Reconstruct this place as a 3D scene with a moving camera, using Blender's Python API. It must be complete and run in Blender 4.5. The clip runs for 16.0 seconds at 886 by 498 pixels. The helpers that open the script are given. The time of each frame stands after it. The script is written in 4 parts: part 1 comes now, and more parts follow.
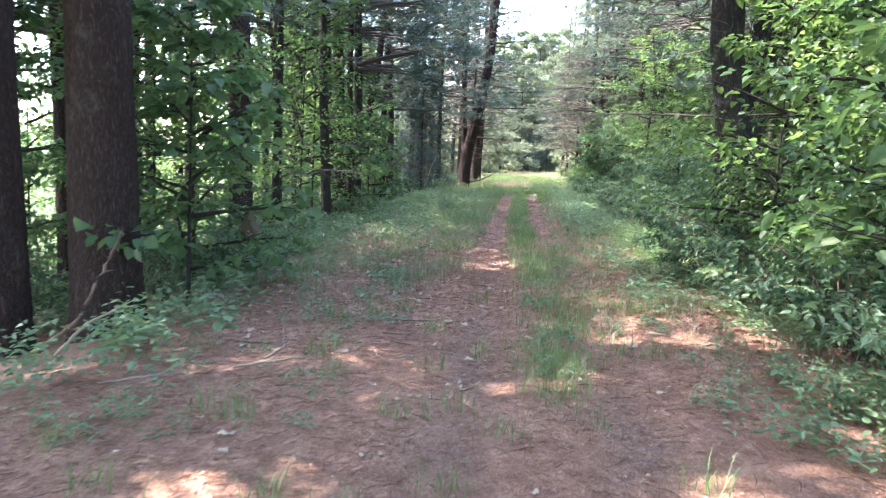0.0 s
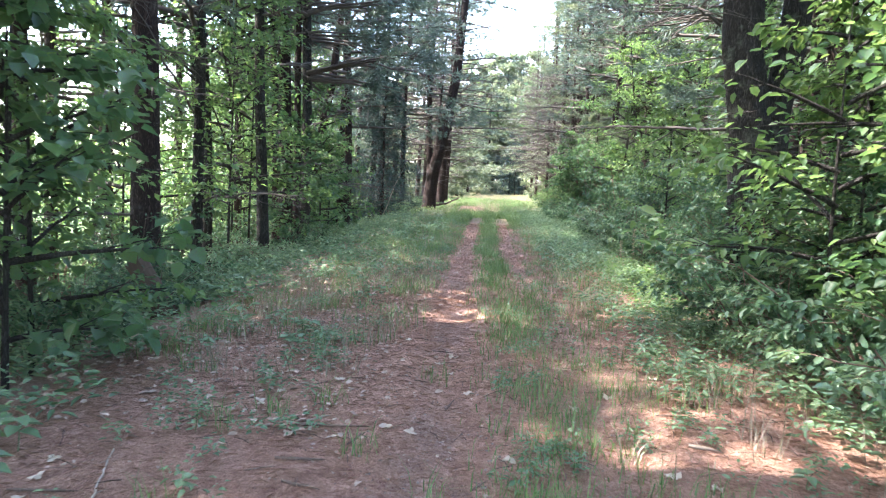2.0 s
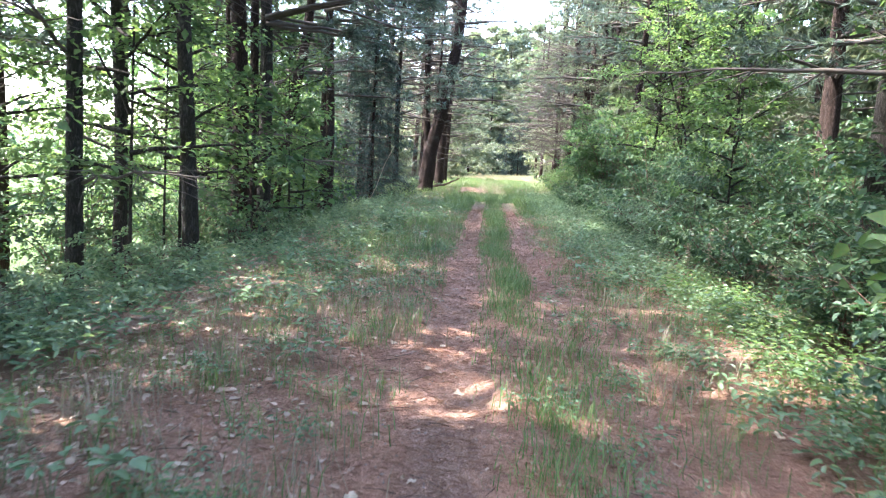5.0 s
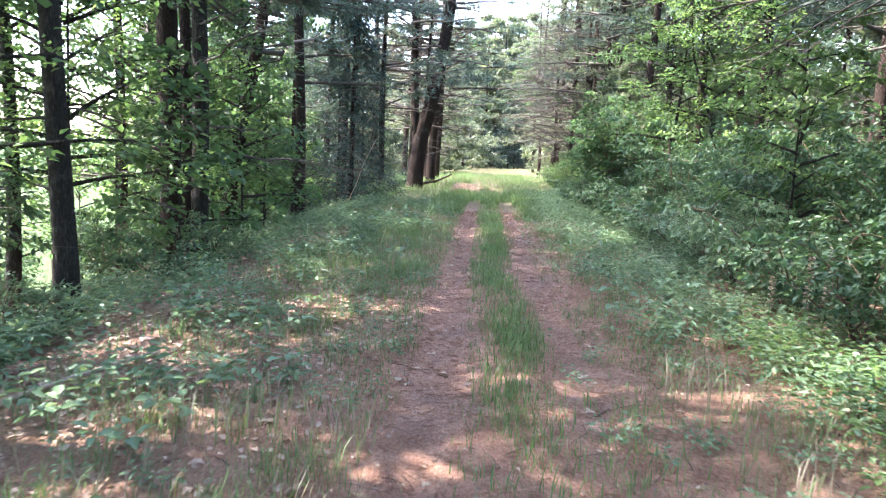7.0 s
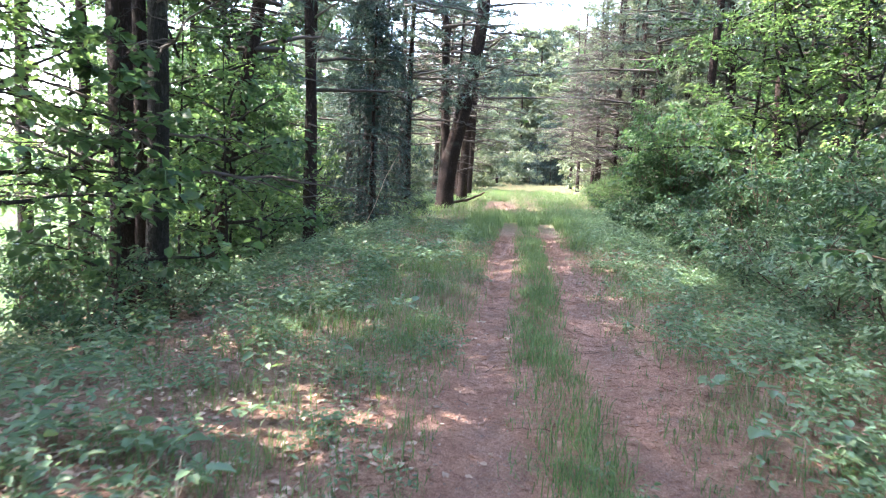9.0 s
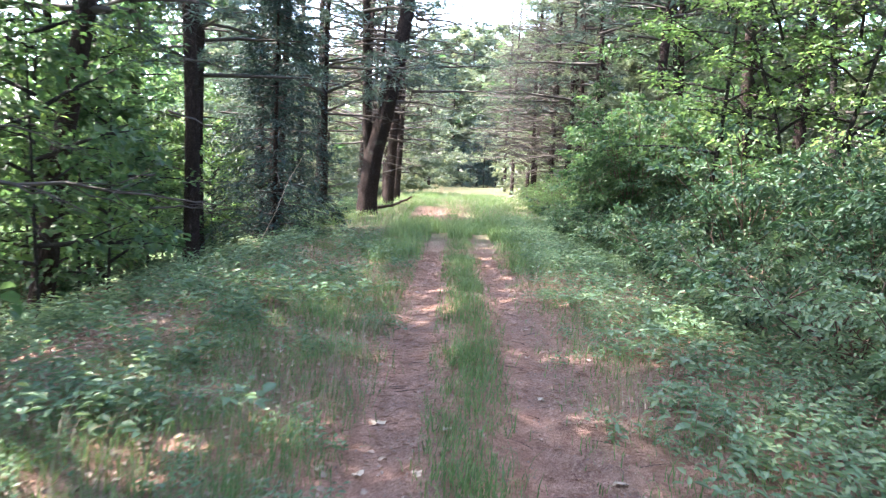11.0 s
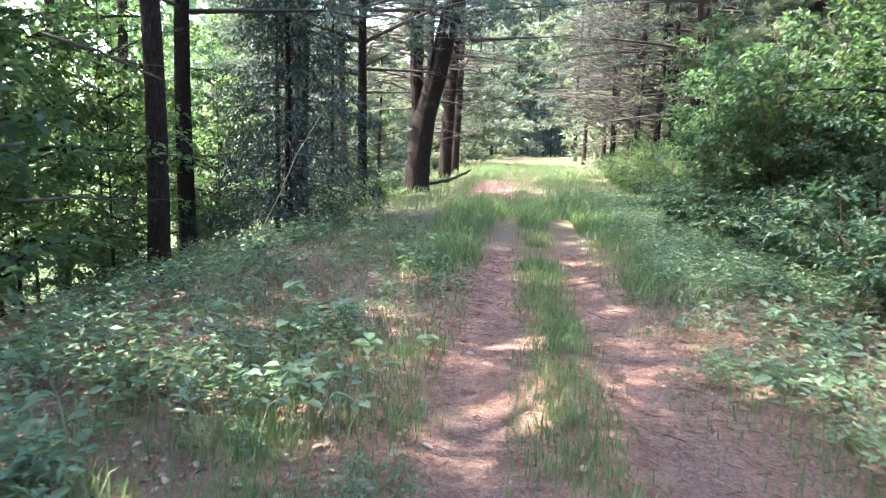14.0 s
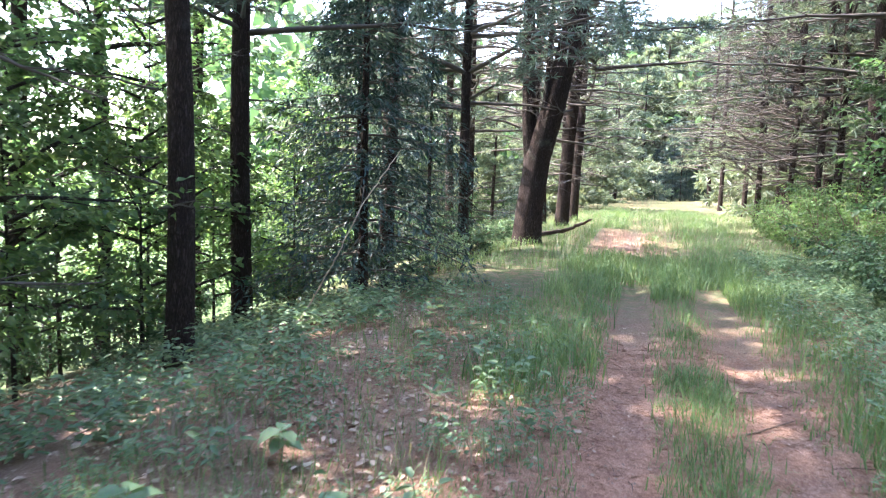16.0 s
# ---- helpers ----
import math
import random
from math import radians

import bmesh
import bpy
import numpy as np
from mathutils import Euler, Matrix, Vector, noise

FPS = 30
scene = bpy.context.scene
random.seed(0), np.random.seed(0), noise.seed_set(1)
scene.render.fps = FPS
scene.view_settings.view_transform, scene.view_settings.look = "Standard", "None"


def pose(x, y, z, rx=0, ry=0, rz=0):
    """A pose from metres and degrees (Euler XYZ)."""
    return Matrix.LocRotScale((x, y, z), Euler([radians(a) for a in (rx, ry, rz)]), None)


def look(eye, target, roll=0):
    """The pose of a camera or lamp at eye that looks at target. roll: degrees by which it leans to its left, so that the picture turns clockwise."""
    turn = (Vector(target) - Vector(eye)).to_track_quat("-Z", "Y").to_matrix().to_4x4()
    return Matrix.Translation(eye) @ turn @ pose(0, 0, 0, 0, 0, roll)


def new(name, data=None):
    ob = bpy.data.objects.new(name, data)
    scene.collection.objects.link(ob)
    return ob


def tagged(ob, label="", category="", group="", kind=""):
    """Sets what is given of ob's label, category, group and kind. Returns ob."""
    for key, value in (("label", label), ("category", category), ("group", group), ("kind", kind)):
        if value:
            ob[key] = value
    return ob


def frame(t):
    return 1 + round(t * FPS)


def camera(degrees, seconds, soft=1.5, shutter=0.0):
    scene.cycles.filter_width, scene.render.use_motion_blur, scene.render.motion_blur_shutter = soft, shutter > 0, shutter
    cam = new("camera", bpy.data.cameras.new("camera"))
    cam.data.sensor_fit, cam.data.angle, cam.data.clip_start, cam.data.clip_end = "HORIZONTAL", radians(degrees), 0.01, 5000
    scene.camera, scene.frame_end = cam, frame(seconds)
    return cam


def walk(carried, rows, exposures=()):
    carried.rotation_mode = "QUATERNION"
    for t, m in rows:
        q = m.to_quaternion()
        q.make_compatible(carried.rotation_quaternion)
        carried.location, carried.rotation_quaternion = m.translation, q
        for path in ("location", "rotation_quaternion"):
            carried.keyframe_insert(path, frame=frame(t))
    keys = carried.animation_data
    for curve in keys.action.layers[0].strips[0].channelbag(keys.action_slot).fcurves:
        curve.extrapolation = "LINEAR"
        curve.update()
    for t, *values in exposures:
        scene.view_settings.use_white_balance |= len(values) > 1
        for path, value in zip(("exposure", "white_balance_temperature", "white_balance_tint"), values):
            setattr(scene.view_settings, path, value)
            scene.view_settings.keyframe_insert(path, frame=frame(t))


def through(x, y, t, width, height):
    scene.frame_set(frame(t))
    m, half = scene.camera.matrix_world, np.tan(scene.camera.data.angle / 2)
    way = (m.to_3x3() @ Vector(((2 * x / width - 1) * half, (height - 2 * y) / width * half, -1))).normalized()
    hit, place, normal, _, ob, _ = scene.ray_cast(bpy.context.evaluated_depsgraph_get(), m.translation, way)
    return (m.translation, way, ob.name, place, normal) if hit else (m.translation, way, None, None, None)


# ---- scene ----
cam = camera(63.4, 16.0, soft=1.2, shutter=0.4)
EXPO = 4.0
PATH = [
    (0, (-0.243, 0.000, 1.567), (-0.439, 2.011, 1.305), 2.3),
    (0.5, (-0.230, 0.552, 1.569), (-0.363, 2.575, 1.355), 2.2),
    (1, (-0.233, 1.151, 1.566), (-0.343, 3.178, 1.379), 2.4),
    (1.5, (-0.272, 1.741, 1.580), (-0.372, 3.769, 1.400), 2.6),
    (2, (-0.273, 2.338, 1.554), (-0.382, 4.364, 1.358), 2.6),
    (2.5, (-0.337, 2.936, 1.563), (-0.449, 4.960, 1.344), 3.1),
    (3, (-0.331, 3.558, 1.531), (-0.459, 5.580, 1.298), 3.3),
    (3.5, (-0.372, 4.152, 1.531), (-0.520, 6.169, 1.279), 3.4),
    (4, (-0.404, 4.750, 1.529), (-0.514, 6.768, 1.269), 3.5),
    (4.5, (-0.430, 5.404, 1.508), (-0.535, 7.424, 1.256), 3.3),
    (7, (-0.378, 9.000, 1.564), (-0.468, 10.943, 1.302), 2.5),
    (7.5, (-0.438, 9.636, 1.549), (-0.517, 11.585, 1.344), 3.3),
    (8, (-0.472, 10.349, 1.537), (-0.660, 12.291, 1.326), 2.4),
    (10.5, (-0.423, 13.900, 1.597), (-0.560, 16.100, 1.337), 2.6),
    (11, (-0.362, 14.673, 1.584), (-0.367, 16.879, 1.345), 2.6),
    (11.5, (-0.355, 15.407, 1.563), (-0.299, 17.609, 1.299), 1.9),
    (12, (-0.286, 16.114, 1.557), (-0.184, 18.314, 1.276), 1.7),
    (12.5, (-0.315, 16.830, 1.563), (-0.258, 19.035, 1.315), 1.6),
    (13, (-0.336, 17.502, 1.589), (-0.351, 19.710, 1.365), 1.7),
    (13.5, (-0.391, 18.302, 1.526), (-0.576, 20.494, 1.235), 1.4),
    (14, (-0.468, 19.038, 1.499), (-0.664, 21.223, 1.163), 1.7),
    (14.5, (-0.509, 19.721, 1.506), (-0.834, 21.884, 1.125), 1.6),
    (15, (-0.597, 20.449, 1.509), (-1.024, 22.599, 1.155), 0.9),
    (15.5, (-0.583, 21.106, 1.546), (-1.111, 23.246, 1.289), 1.3),
    (16, (-0.594, 21.812, 1.561), (-1.157, 23.947, 1.339), 1.9),
]
walk(cam, [(t, look(eye, target, roll)) for t, eye, target, roll in PATH], exposures=[(0.0, EXPO, 6470, 16), (16.0, EXPO, 6470, 16)])

# ---- sky and sun ----
SUN_AZ, SUN_EL = -86.0, 54.0            # degrees from +y (minus: to the left), and above the horizon
world = bpy.data.worlds.new("world")
scene.world = world
world.use_nodes = True
wn = world.node_tree.nodes
sky = wn.new("ShaderNodeTexSky")
sky.sky_type, sky.sun_disc = "NISHITA", False
sky.sun_elevation, sky.sun_rotation = radians(SUN_EL), radians(SUN_AZ)
sky.dust_density, sky.ozone_density = 1.7, 1.3
wn["Background"].inputs["Strength"].default_value = 0.15
world.node_tree.links.new(sky.outputs[0], wn["Background"].inputs["Color"])
sun = new("sun", bpy.data.lights.new("sun", "SUN"))
sun.data.energy, sun.data.angle, sun.data.color = 2.7, radians(0.6), (1.0, 0.95, 0.86)
SUN = Vector((math.sin(radians(SUN_AZ)) * math.cos(radians(SUN_EL)), math.cos(radians(SUN_AZ)) * math.cos(radians(SUN_EL)), math.sin(radians(SUN_EL))))
sun.matrix_world = look(SUN * 60, (0, 0, 0))

rng = np.random.default_rng(7)


# ---- materials ----
def material(name, rough=0.7, spec=0.3):
    m = bpy.data.materials.new(name)
    m.use_nodes = True
    n = m.node_tree.nodes
    p = n["Principled BSDF"]
    p.inputs["Roughness"].default_value = rough
    p.inputs["Specular IOR Level"].default_value = spec
    return m, n, m.node_tree.links, p


def ramp(n, stops):
    r = n.new("ShaderNodeValToRGB")
    e = r.color_ramp.elements
    while len(e) < len(stops):
        e.new(0.5)
    for k, (at, c) in enumerate(stops):
        e[k].position, e[k].color = at, (*c, 1)
    return r


def noise_node(n, l, scale, detail=4, rough=0.6, vec=None):
    t = n.new("ShaderNodeTexNoise")
    t.inputs["Scale"].default_value, t.inputs["Detail"].default_value, t.inputs["Roughness"].default_value = scale, detail, rough
    if vec is not None:
        l.new(vec, t.inputs["Vector"])
    return t


def mix_rgb(n, l, fac, a, b, mode="MIX"):
    m = n.new("ShaderNodeMix")
    m.data_type, m.blend_type = "RGBA", mode
    for socket, value in ((m.inputs[0], fac), (m.inputs[6], a), (m.inputs[7], b)):
        if hasattr(value, "links") or hasattr(value, "is_linked"):
            l.new(value, socket)
        elif isinstance(value, (int, float)):
            socket.default_value = value
        else:
            socket.default_value = (*value, 1)
    return m.outputs[2]


def math_node(n, l, op, *vals):
    m = n.new("ShaderNodeMath")
    m.operation = op
    for k, v in enumerate(vals):
        if isinstance(v, (int, float)):
            m.inputs[k].default_value = v
        else:
            l.new(v, m.inputs[k])
    return m.outputs[0]


def smooth(n, l, value, lo, hi, a=0.0, b=1.0):
    m = n.new("ShaderNodeMapRange")
    m.interpolation_type = "SMOOTHSTEP"
    l.new(value, m.inputs[0])
    for k, v in enumerate((lo, hi, a, b)):
        m.inputs[k + 1].default_value = v
    return m.outputs[0]


def leaf_material(name, dark, mid, light, through=0.35, rough=0.42, patch=0.35):
    """Leaf blades: colour varies from leaf to leaf and in patches, light shines through."""
    m, n, l, p = material(name, rough, 0.4)
    geo = n.new("ShaderNodeNewGeometry")
    tc = n.new("ShaderNodeTexCoord")
    r = ramp(n, ((0.0, dark), (0.5, mid), (1.0, light)))
    big = noise_node(n, l, patch, 2, 0.5, tc.outputs["Object"])
    mixed = math_node(n, l, "ADD", math_node(n, l, "MULTIPLY", geo.outputs["Random Per Island"], 0.6), math_node(n, l, "MULTIPLY", big.outputs[0], 0.4))
    l.new(mixed, r.inputs[0])
    fine = noise_node(n, l, 60, 3, 0.6, tc.outputs["Object"])
    col = mix_rgb(n, l, 0.35, r.outputs[0], fine.outputs[1], "OVERLAY")
    l.new(col, p.inputs["Base Color"])
    tr = n.new("ShaderNodeBsdfTranslucent")
    hot = mix_rgb(n, l, 1.0, col, (1.3, 1.25, 0.85), "MULTIPLY")
    l.new(hot, tr.inputs["Color"])
    mx = n.new("ShaderNodeMixShader")
    mx.inputs[0].default_value = through
    l.new(p.outputs[0], mx.inputs[1])
    l.new(tr.outputs[0], mx.inputs[2])
    l.new(mx.outputs[0], n["Material Output"].inputs["Surface"])
    return m


def bark_material(name, deep, mid, light, lichen=(0.25, 0.27, 0.22), lich=0.3):
    m, n, l, p = material(name, 0.9, 0.15)
    tc = n.new("ShaderNodeTexCoord")
    mp = n.new("ShaderNodeMapping")
    mp.inputs["Scale"].default_value = (1, 1, 0.16)
    l.new(tc.outputs["Object"], mp.inputs[0])
    v = n.new("ShaderNodeTexVoronoi")
    v.feature, v.inputs["Scale"].default_value = "DISTANCE_TO_EDGE", 27
    warp = noise_node(n, l, 7, 4, 0.6, mp.outputs[0])
    vec = mix_rgb(n, l, 0.45, mp.outputs[0], warp.outputs[1], "ADD")
    l.new(vec, v.inputs["Vector"])
    plate = smooth(n, l, v.outputs["Distance"], 0.0, 0.35)
    fine = noise_node(n, l, 40, 6, 0.7, mp.outputs[0])
    h = math_node(n, l, "ADD", math_node(n, l, "MULTIPLY", plate, 0.9), math_node(n, l, "MULTIPLY", fine.outputs[0], 0.75))
    r = ramp(n, ((0.1, deep), (0.75, mid), (1.0, light)))
    l.new(math_node(n, l, "MULTIPLY", h, 0.65), r.inputs[0])
    spots = noise_node(n, l, 2.3, 5, 0.7, tc.outputs["Object"])
    col = mix_rgb(n, l, smooth(n, l, spots.outputs[0], 0.55, 0.75, 0, lich), r.outputs[0], lichen)
    l.new(col, p.inputs["Base Color"])
    b = n.new("ShaderNodeBump")
    b.inputs["Strength"].default_value, b.inputs["Distance"].default_value = 0.9, 0.02
    l.new(h, b.inputs["Height"])
    l.new(b.outputs[0], p.inputs["Normal"])
    return m


def plain_material(name, a, b, scale=20, rough=0.85):
    m, n, l, p = material(name, rough, 0.2)
    tc = n.new("ShaderNodeTexCoord")
    geo = n.new("ShaderNodeNewGeometry")
    t = noise_node(n, l, scale, 5, 0.65, tc.outputs["Object"])
    f = math_node(n, l, "ADD", math_node(n, l, "MULTIPLY", t.outputs[0], 0.6), math_node(n, l, "MULTIPLY", geo.outputs["Random Per Island"], 0.45))
    l.new(mix_rgb(n, l, f, a, b), p.inputs["Base Color"])
    bp = n.new("ShaderNodeBump")
    bp.inputs["Strength"].default_value, bp.inputs["Distance"].default_value = 0.5, 0.004
    l.new(t.outputs[0], bp.inputs["Height"])
    l.new(bp.outputs[0], p.inputs["Normal"])
    return m


LEAF_MAPLE = leaf_material("leaf_maple", (0.034, 0.076, 0.040), (0.065, 0.130, 0.062), (0.130, 0.200, 0.090), 0.55)
LEAF_BEECH = leaf_material("leaf_beech", (0.048, 0.096, 0.043), (0.094, 0.170, 0.070), (0.185, 0.265, 0.100), 0.58)
# dark and light ends put inner shade and sunlit highlights into the leaf colour
LEAF_SHRUB = leaf_material("leaf_shrub", (0.020, 0.053, 0.032), (0.048, 0.105, 0.056), (0.120, 0.184, 0.085), 0.38, 0.5)
LEAF_HERB = leaf_material("leaf_herb", (0.060, 0.120, 0.072), (0.120, 0.198, 0.112), (0.215, 0.280, 0.155), 0.38, 0.45)
NEEDLE_PINE = leaf_material("needle_pine", (0.045, 0.082, 0.073), (0.085, 0.131, 0.110), (0.145, 0.189, 0.152), 0.3, 0.5)
NEEDLE_HEMLOCK = leaf_material("needle_hemlock", (0.012, 0.033, 0.029), (0.022, 0.054, 0.046), (0.045, 0.082, 0.067), 0.15, 0.5)
GRASS_GREEN = leaf_material("grass_green", (0.060, 0.116, 0.049), (0.115, 0.194, 0.073), (0.210, 0.272, 0.110), 0.4, 0.5, 0.8)
GRASS_DRY = leaf_material("grass_dry", (0.130, 0.121, 0.091), (0.220, 0.189, 0.146), (0.340, 0.286, 0.232), 0.35, 0.6, 0.8)
# light green needles, paled further to put the far pines' sunlight into the colour
NEEDLE_PALE = leaf_material("needle_pale", (0.075, 0.112, 0.079), (0.140, 0.179, 0.122), (0.240, 0.272, 0.189), 0.4, 0.5)
BARK_PINE = bark_material("bark_pine", (0.018, 0.012, 0.010), (0.050, 0.034, 0.030), (0.120, 0.084, 0.073), lich=0.2)
BARK_GREY = bark_material("bark_grey", (0.018, 0.016, 0.014), (0.048, 0.043, 0.039), (0.098, 0.090, 0.080), (0.20, 0.23, 0.17), 0.5)
TWIG_DEAD = plain_material("twig_dead", (0.042, 0.035, 0.031), (0.125, 0.108, 0.096))
STICK_DARK = plain_material("stick_dark", (0.050, 0.032, 0.024), (0.160, 0.110, 0.085))
STICK_PALE = plain_material("stick_pale", (0.170, 0.130, 0.098), (0.340, 0.275, 0.215))
LEAF_DRY = plain_material("leaf_dry", (0.210, 0.155, 0.108), (0.440, 0.360, 0.275), 30, 0.7)
LEAF_BROWN = plain_material("leaf_brown", (0.085, 0.050, 0.036), (0.540, 0.410, 0.315), 30, 0.7)
NEEDLES_FALLEN = plain_material("needles_fallen", (0.120, 0.055, 0.036), (0.520, 0.320, 0.230), 12, 0.8)
STUMP_WOOD = plain_material("stump_wood", (0.045, 0.032, 0.025), (0.140, 0.098, 0.070), 14, 0.85)
STONE = plain_material("stone", (0.085, 0.066, 0.056), (0.280, 0.225, 0.195), 25, 0.95)


def ground_material():
    m, n, l, p = material("forest_floor", 0.95, 0.1)
    geo = n.new("ShaderNodeNewGeometry")
    sep = n.new("ShaderNodeSeparateXYZ")
    l.new(geo.outputs["Position"], sep.inputs[0])
    pos, x, y = geo.outputs["Position"], sep.outputs[0], sep.outputs[1]
    coarse = noise_node(n, l, 0.7, 5, 0.65, pos)
    mid = noise_node(n, l, 5, 5, 0.7, pos)
    fine = noise_node(n, l, 42, 7, 0.85, pos)
    grit = n.new("ShaderNodeTexVoronoi")
    grit.inputs["Scale"].default_value = 70
    l.new(pos, grit.inputs["Vector"])
    xw = math_node(n, l, "ADD", x, math_node(n, l, "MULTIPLY", math_node(n, l, "SUBTRACT", mid.outputs[0], 0.5), 0.5))
    red = ramp(n, ((0.30, (0.040, 0.022, 0.017)), (0.45, (0.245, 0.134, 0.098)), (0.58, (0.440, 0.270, 0.200)), (0.76, (0.640, 0.475, 0.375))))
    l.new(math_node(n, l, "ADD", math_node(n, l, "MULTIPLY", fine.outputs[0], 0.65), math_node(n, l, "MULTIPLY", mid.outputs[0], 0.35)), red.inputs[0])
    gravel = ramp(n, ((0.0, (0.050, 0.036, 0.031)), (0.5, (0.165, 0.118, 0.102)), (1.0, (0.400, 0.315, 0.280))))
    l.new(grit.outputs["Color"], gravel.inputs[0])
    brown = ramp(n, ((0.28, (0.050, 0.032, 0.024)), (0.48, (0.190, 0.124, 0.092)), (0.60, (0.330, 0.232, 0.178)), (0.78, (0.520, 0.410, 0.320))))
    l.new(math_node(n, l, "ADD", math_node(n, l, "MULTIPLY", fine.outputs[0], 0.7), math_node(n, l, "MULTIPLY", coarse.outputs[0], 0.3)), brown.inputs[0])
    grass = ramp(n, ((0.3, (0.040, 0.070, 0.028)), (0.6, (0.085, 0.125, 0.050)), (0.85, (0.150, 0.180, 0.085))))
    l.new(fine.outputs[0], grass.inputs[0])
    # gravel shows through the needles in the wheel tracks
    left = math_node(n, l, "ABSOLUTE", math_node(n, l, "ADD", xw, 0.52))
    right = math_node(n, l, "ABSOLUTE", math_node(n, l, "SUBTRACT", xw, 0.50))
    track = math_node(n, l, "MINIMUM", left, right)
    col = mix_rgb(n, l, math_node(n, l, "MULTIPLY", smooth(n, l, track, 0.08, 0.34, 0.5, 0.0), smooth(n, l, coarse.outputs[0], 0.38, 0.58)), red.outputs[0], gravel.outputs[0])
    # brown litter beside the lane
    off = math_node(n, l, "ABSOLUTE", math_node(n, l, "ADD", xw, 0.35))
    wide = smooth(n, l, y, 6.0, 13.0, 2.6, 1.05)
    out = smooth(n, l, math_node(n, l, "SUBTRACT", off, wide), -0.5, 0.7)
    col = mix_rgb(n, l, math_node(n, l, "MULTIPLY", out, smooth(n, l, coarse.outputs[0], 0.35, 0.6, 0.45, 0.95)), col, brown.outputs[0])
    turf = math_node(n, l, "MULTIPLY", smooth(n, l, y, 27.0, 34.0), smooth(n, l, mid.outputs[0], 0.40, 0.55, 0.35, 0.9))
    bare = math_node(n, l, "MULTIPLY", smooth(n, l, math_node(n, l, "ABSOLUTE", math_node(n, l, "ADD", xw, 0.7)), 0.5, 1.2, 1.0, 0.0), math_node(n, l, "MULTIPLY", smooth(n, l, y, 37.0, 38.5), smooth(n, l, y, 44.0, 47.0, 1.0, 0.0)))
    turf = math_node(n, l, "MULTIPLY", turf, math_node(n, l, "SUBTRACT", 1.0, bare))
    col = mix_rgb(n, l, turf, col, grass.outputs[0])
    far = smooth(n, l, x, -9.5, -6.5, 1.0, 0.0)
    col = mix_rgb(n, l, far, col, grass.outputs[0])
    l.new(col, p.inputs["Base Color"])
    h = math_node(n, l, "ADD", math_node(n, l, "MULTIPLY", fine.outputs[0], 0.7), math_node(n, l, "MULTIPLY", grit.outputs["Distance"], 0.5))
    b = n.new("ShaderNodeBump")
    b.inputs["Strength"].default_value, b.inputs["Distance"].default_value = 1.0, 0.035
    l.new(h, b.inputs["Height"])
    l.new(b.outputs[0], p.inputs["Normal"])
    return m


GROUND = ground_material()


# ---- mesh helpers ----
def mesh_of(name, V, F, mat, shade=False):
    """A mesh from arrays of corners and of faces that all have the same number of corners."""
    V, F = np.asarray(V, dtype=np.float32), np.asarray(F, dtype=np.int32)
    me = bpy.data.meshes.new(name)
    me.vertices.add(len(V))
    me.vertices.foreach_set("co", V.ravel())
    me.loops.add(F.size)
    me.loops.foreach_set("vertex_index", F.ravel())
    me.polygons.add(len(F))
    me.polygons.foreach_set("loop_start", np.arange(len(F), dtype=np.int32) * F.shape[1])
    if shade:
        me.polygons.foreach_set("use_smooth", np.ones(len(F), dtype=bool))
    me.update(calc_edges=True)
    me.validate()
    me.materials.append(mat)
    return me


def part(name, me, parent, label=""):
    ob = new(name, me)
    ob.parent = parent
    return tagged(ob, label)


def unit(a):
    return a / np.maximum(np.linalg.norm(a, axis=-1, keepdims=True), 1e-9)


def leaf_arrays(P, D, N, L, W, fine=True):
    """Folded leaf blades: six corners and two quads each (fine), or four corners and two triangles."""
    P, D, N = np.asarray(P), unit(np.asarray(D)), np.asarray(N)
    S = unit(np.cross(D, N))
    U = np.cross(S, D)
    L, W = np.asarray(L)[:, None], np.asarray(W)[:, None]
    k = np.arange(len(P))[:, None]
    if fine:
        V = np.stack([P, P + D * L * 0.28 + S * W * 0.46 + U * W * 0.18, P + D * L * 0.66 + S * W * 0.40 + U * W * 0.10, P + D * L - U * L * 0.16,
                      P + D * L * 0.66 - S * W * 0.40 + U * W * 0.10, P + D * L * 0.28 - S * W * 0.46 + U * W * 0.18], 1).reshape(-1, 3)
        F = np.concatenate([k * 6 + np.array([[0, 1, 2, 3]]), k * 6 + np.array([[0, 3, 4, 5]])])
    else:
        V = np.stack([P, P + D * L * 0.45 + S * W * 0.5 + U * W * 0.15, P + D * L - U * L * 0.1, P + D * L * 0.45 - S * W * 0.5 + U * W * 0.15], 1).reshape(-1, 3)
        F = np.concatenate([k * 4 + np.array([[0, 1, 2]]), k * 4 + np.array([[0, 2, 3]])])
    return V, F


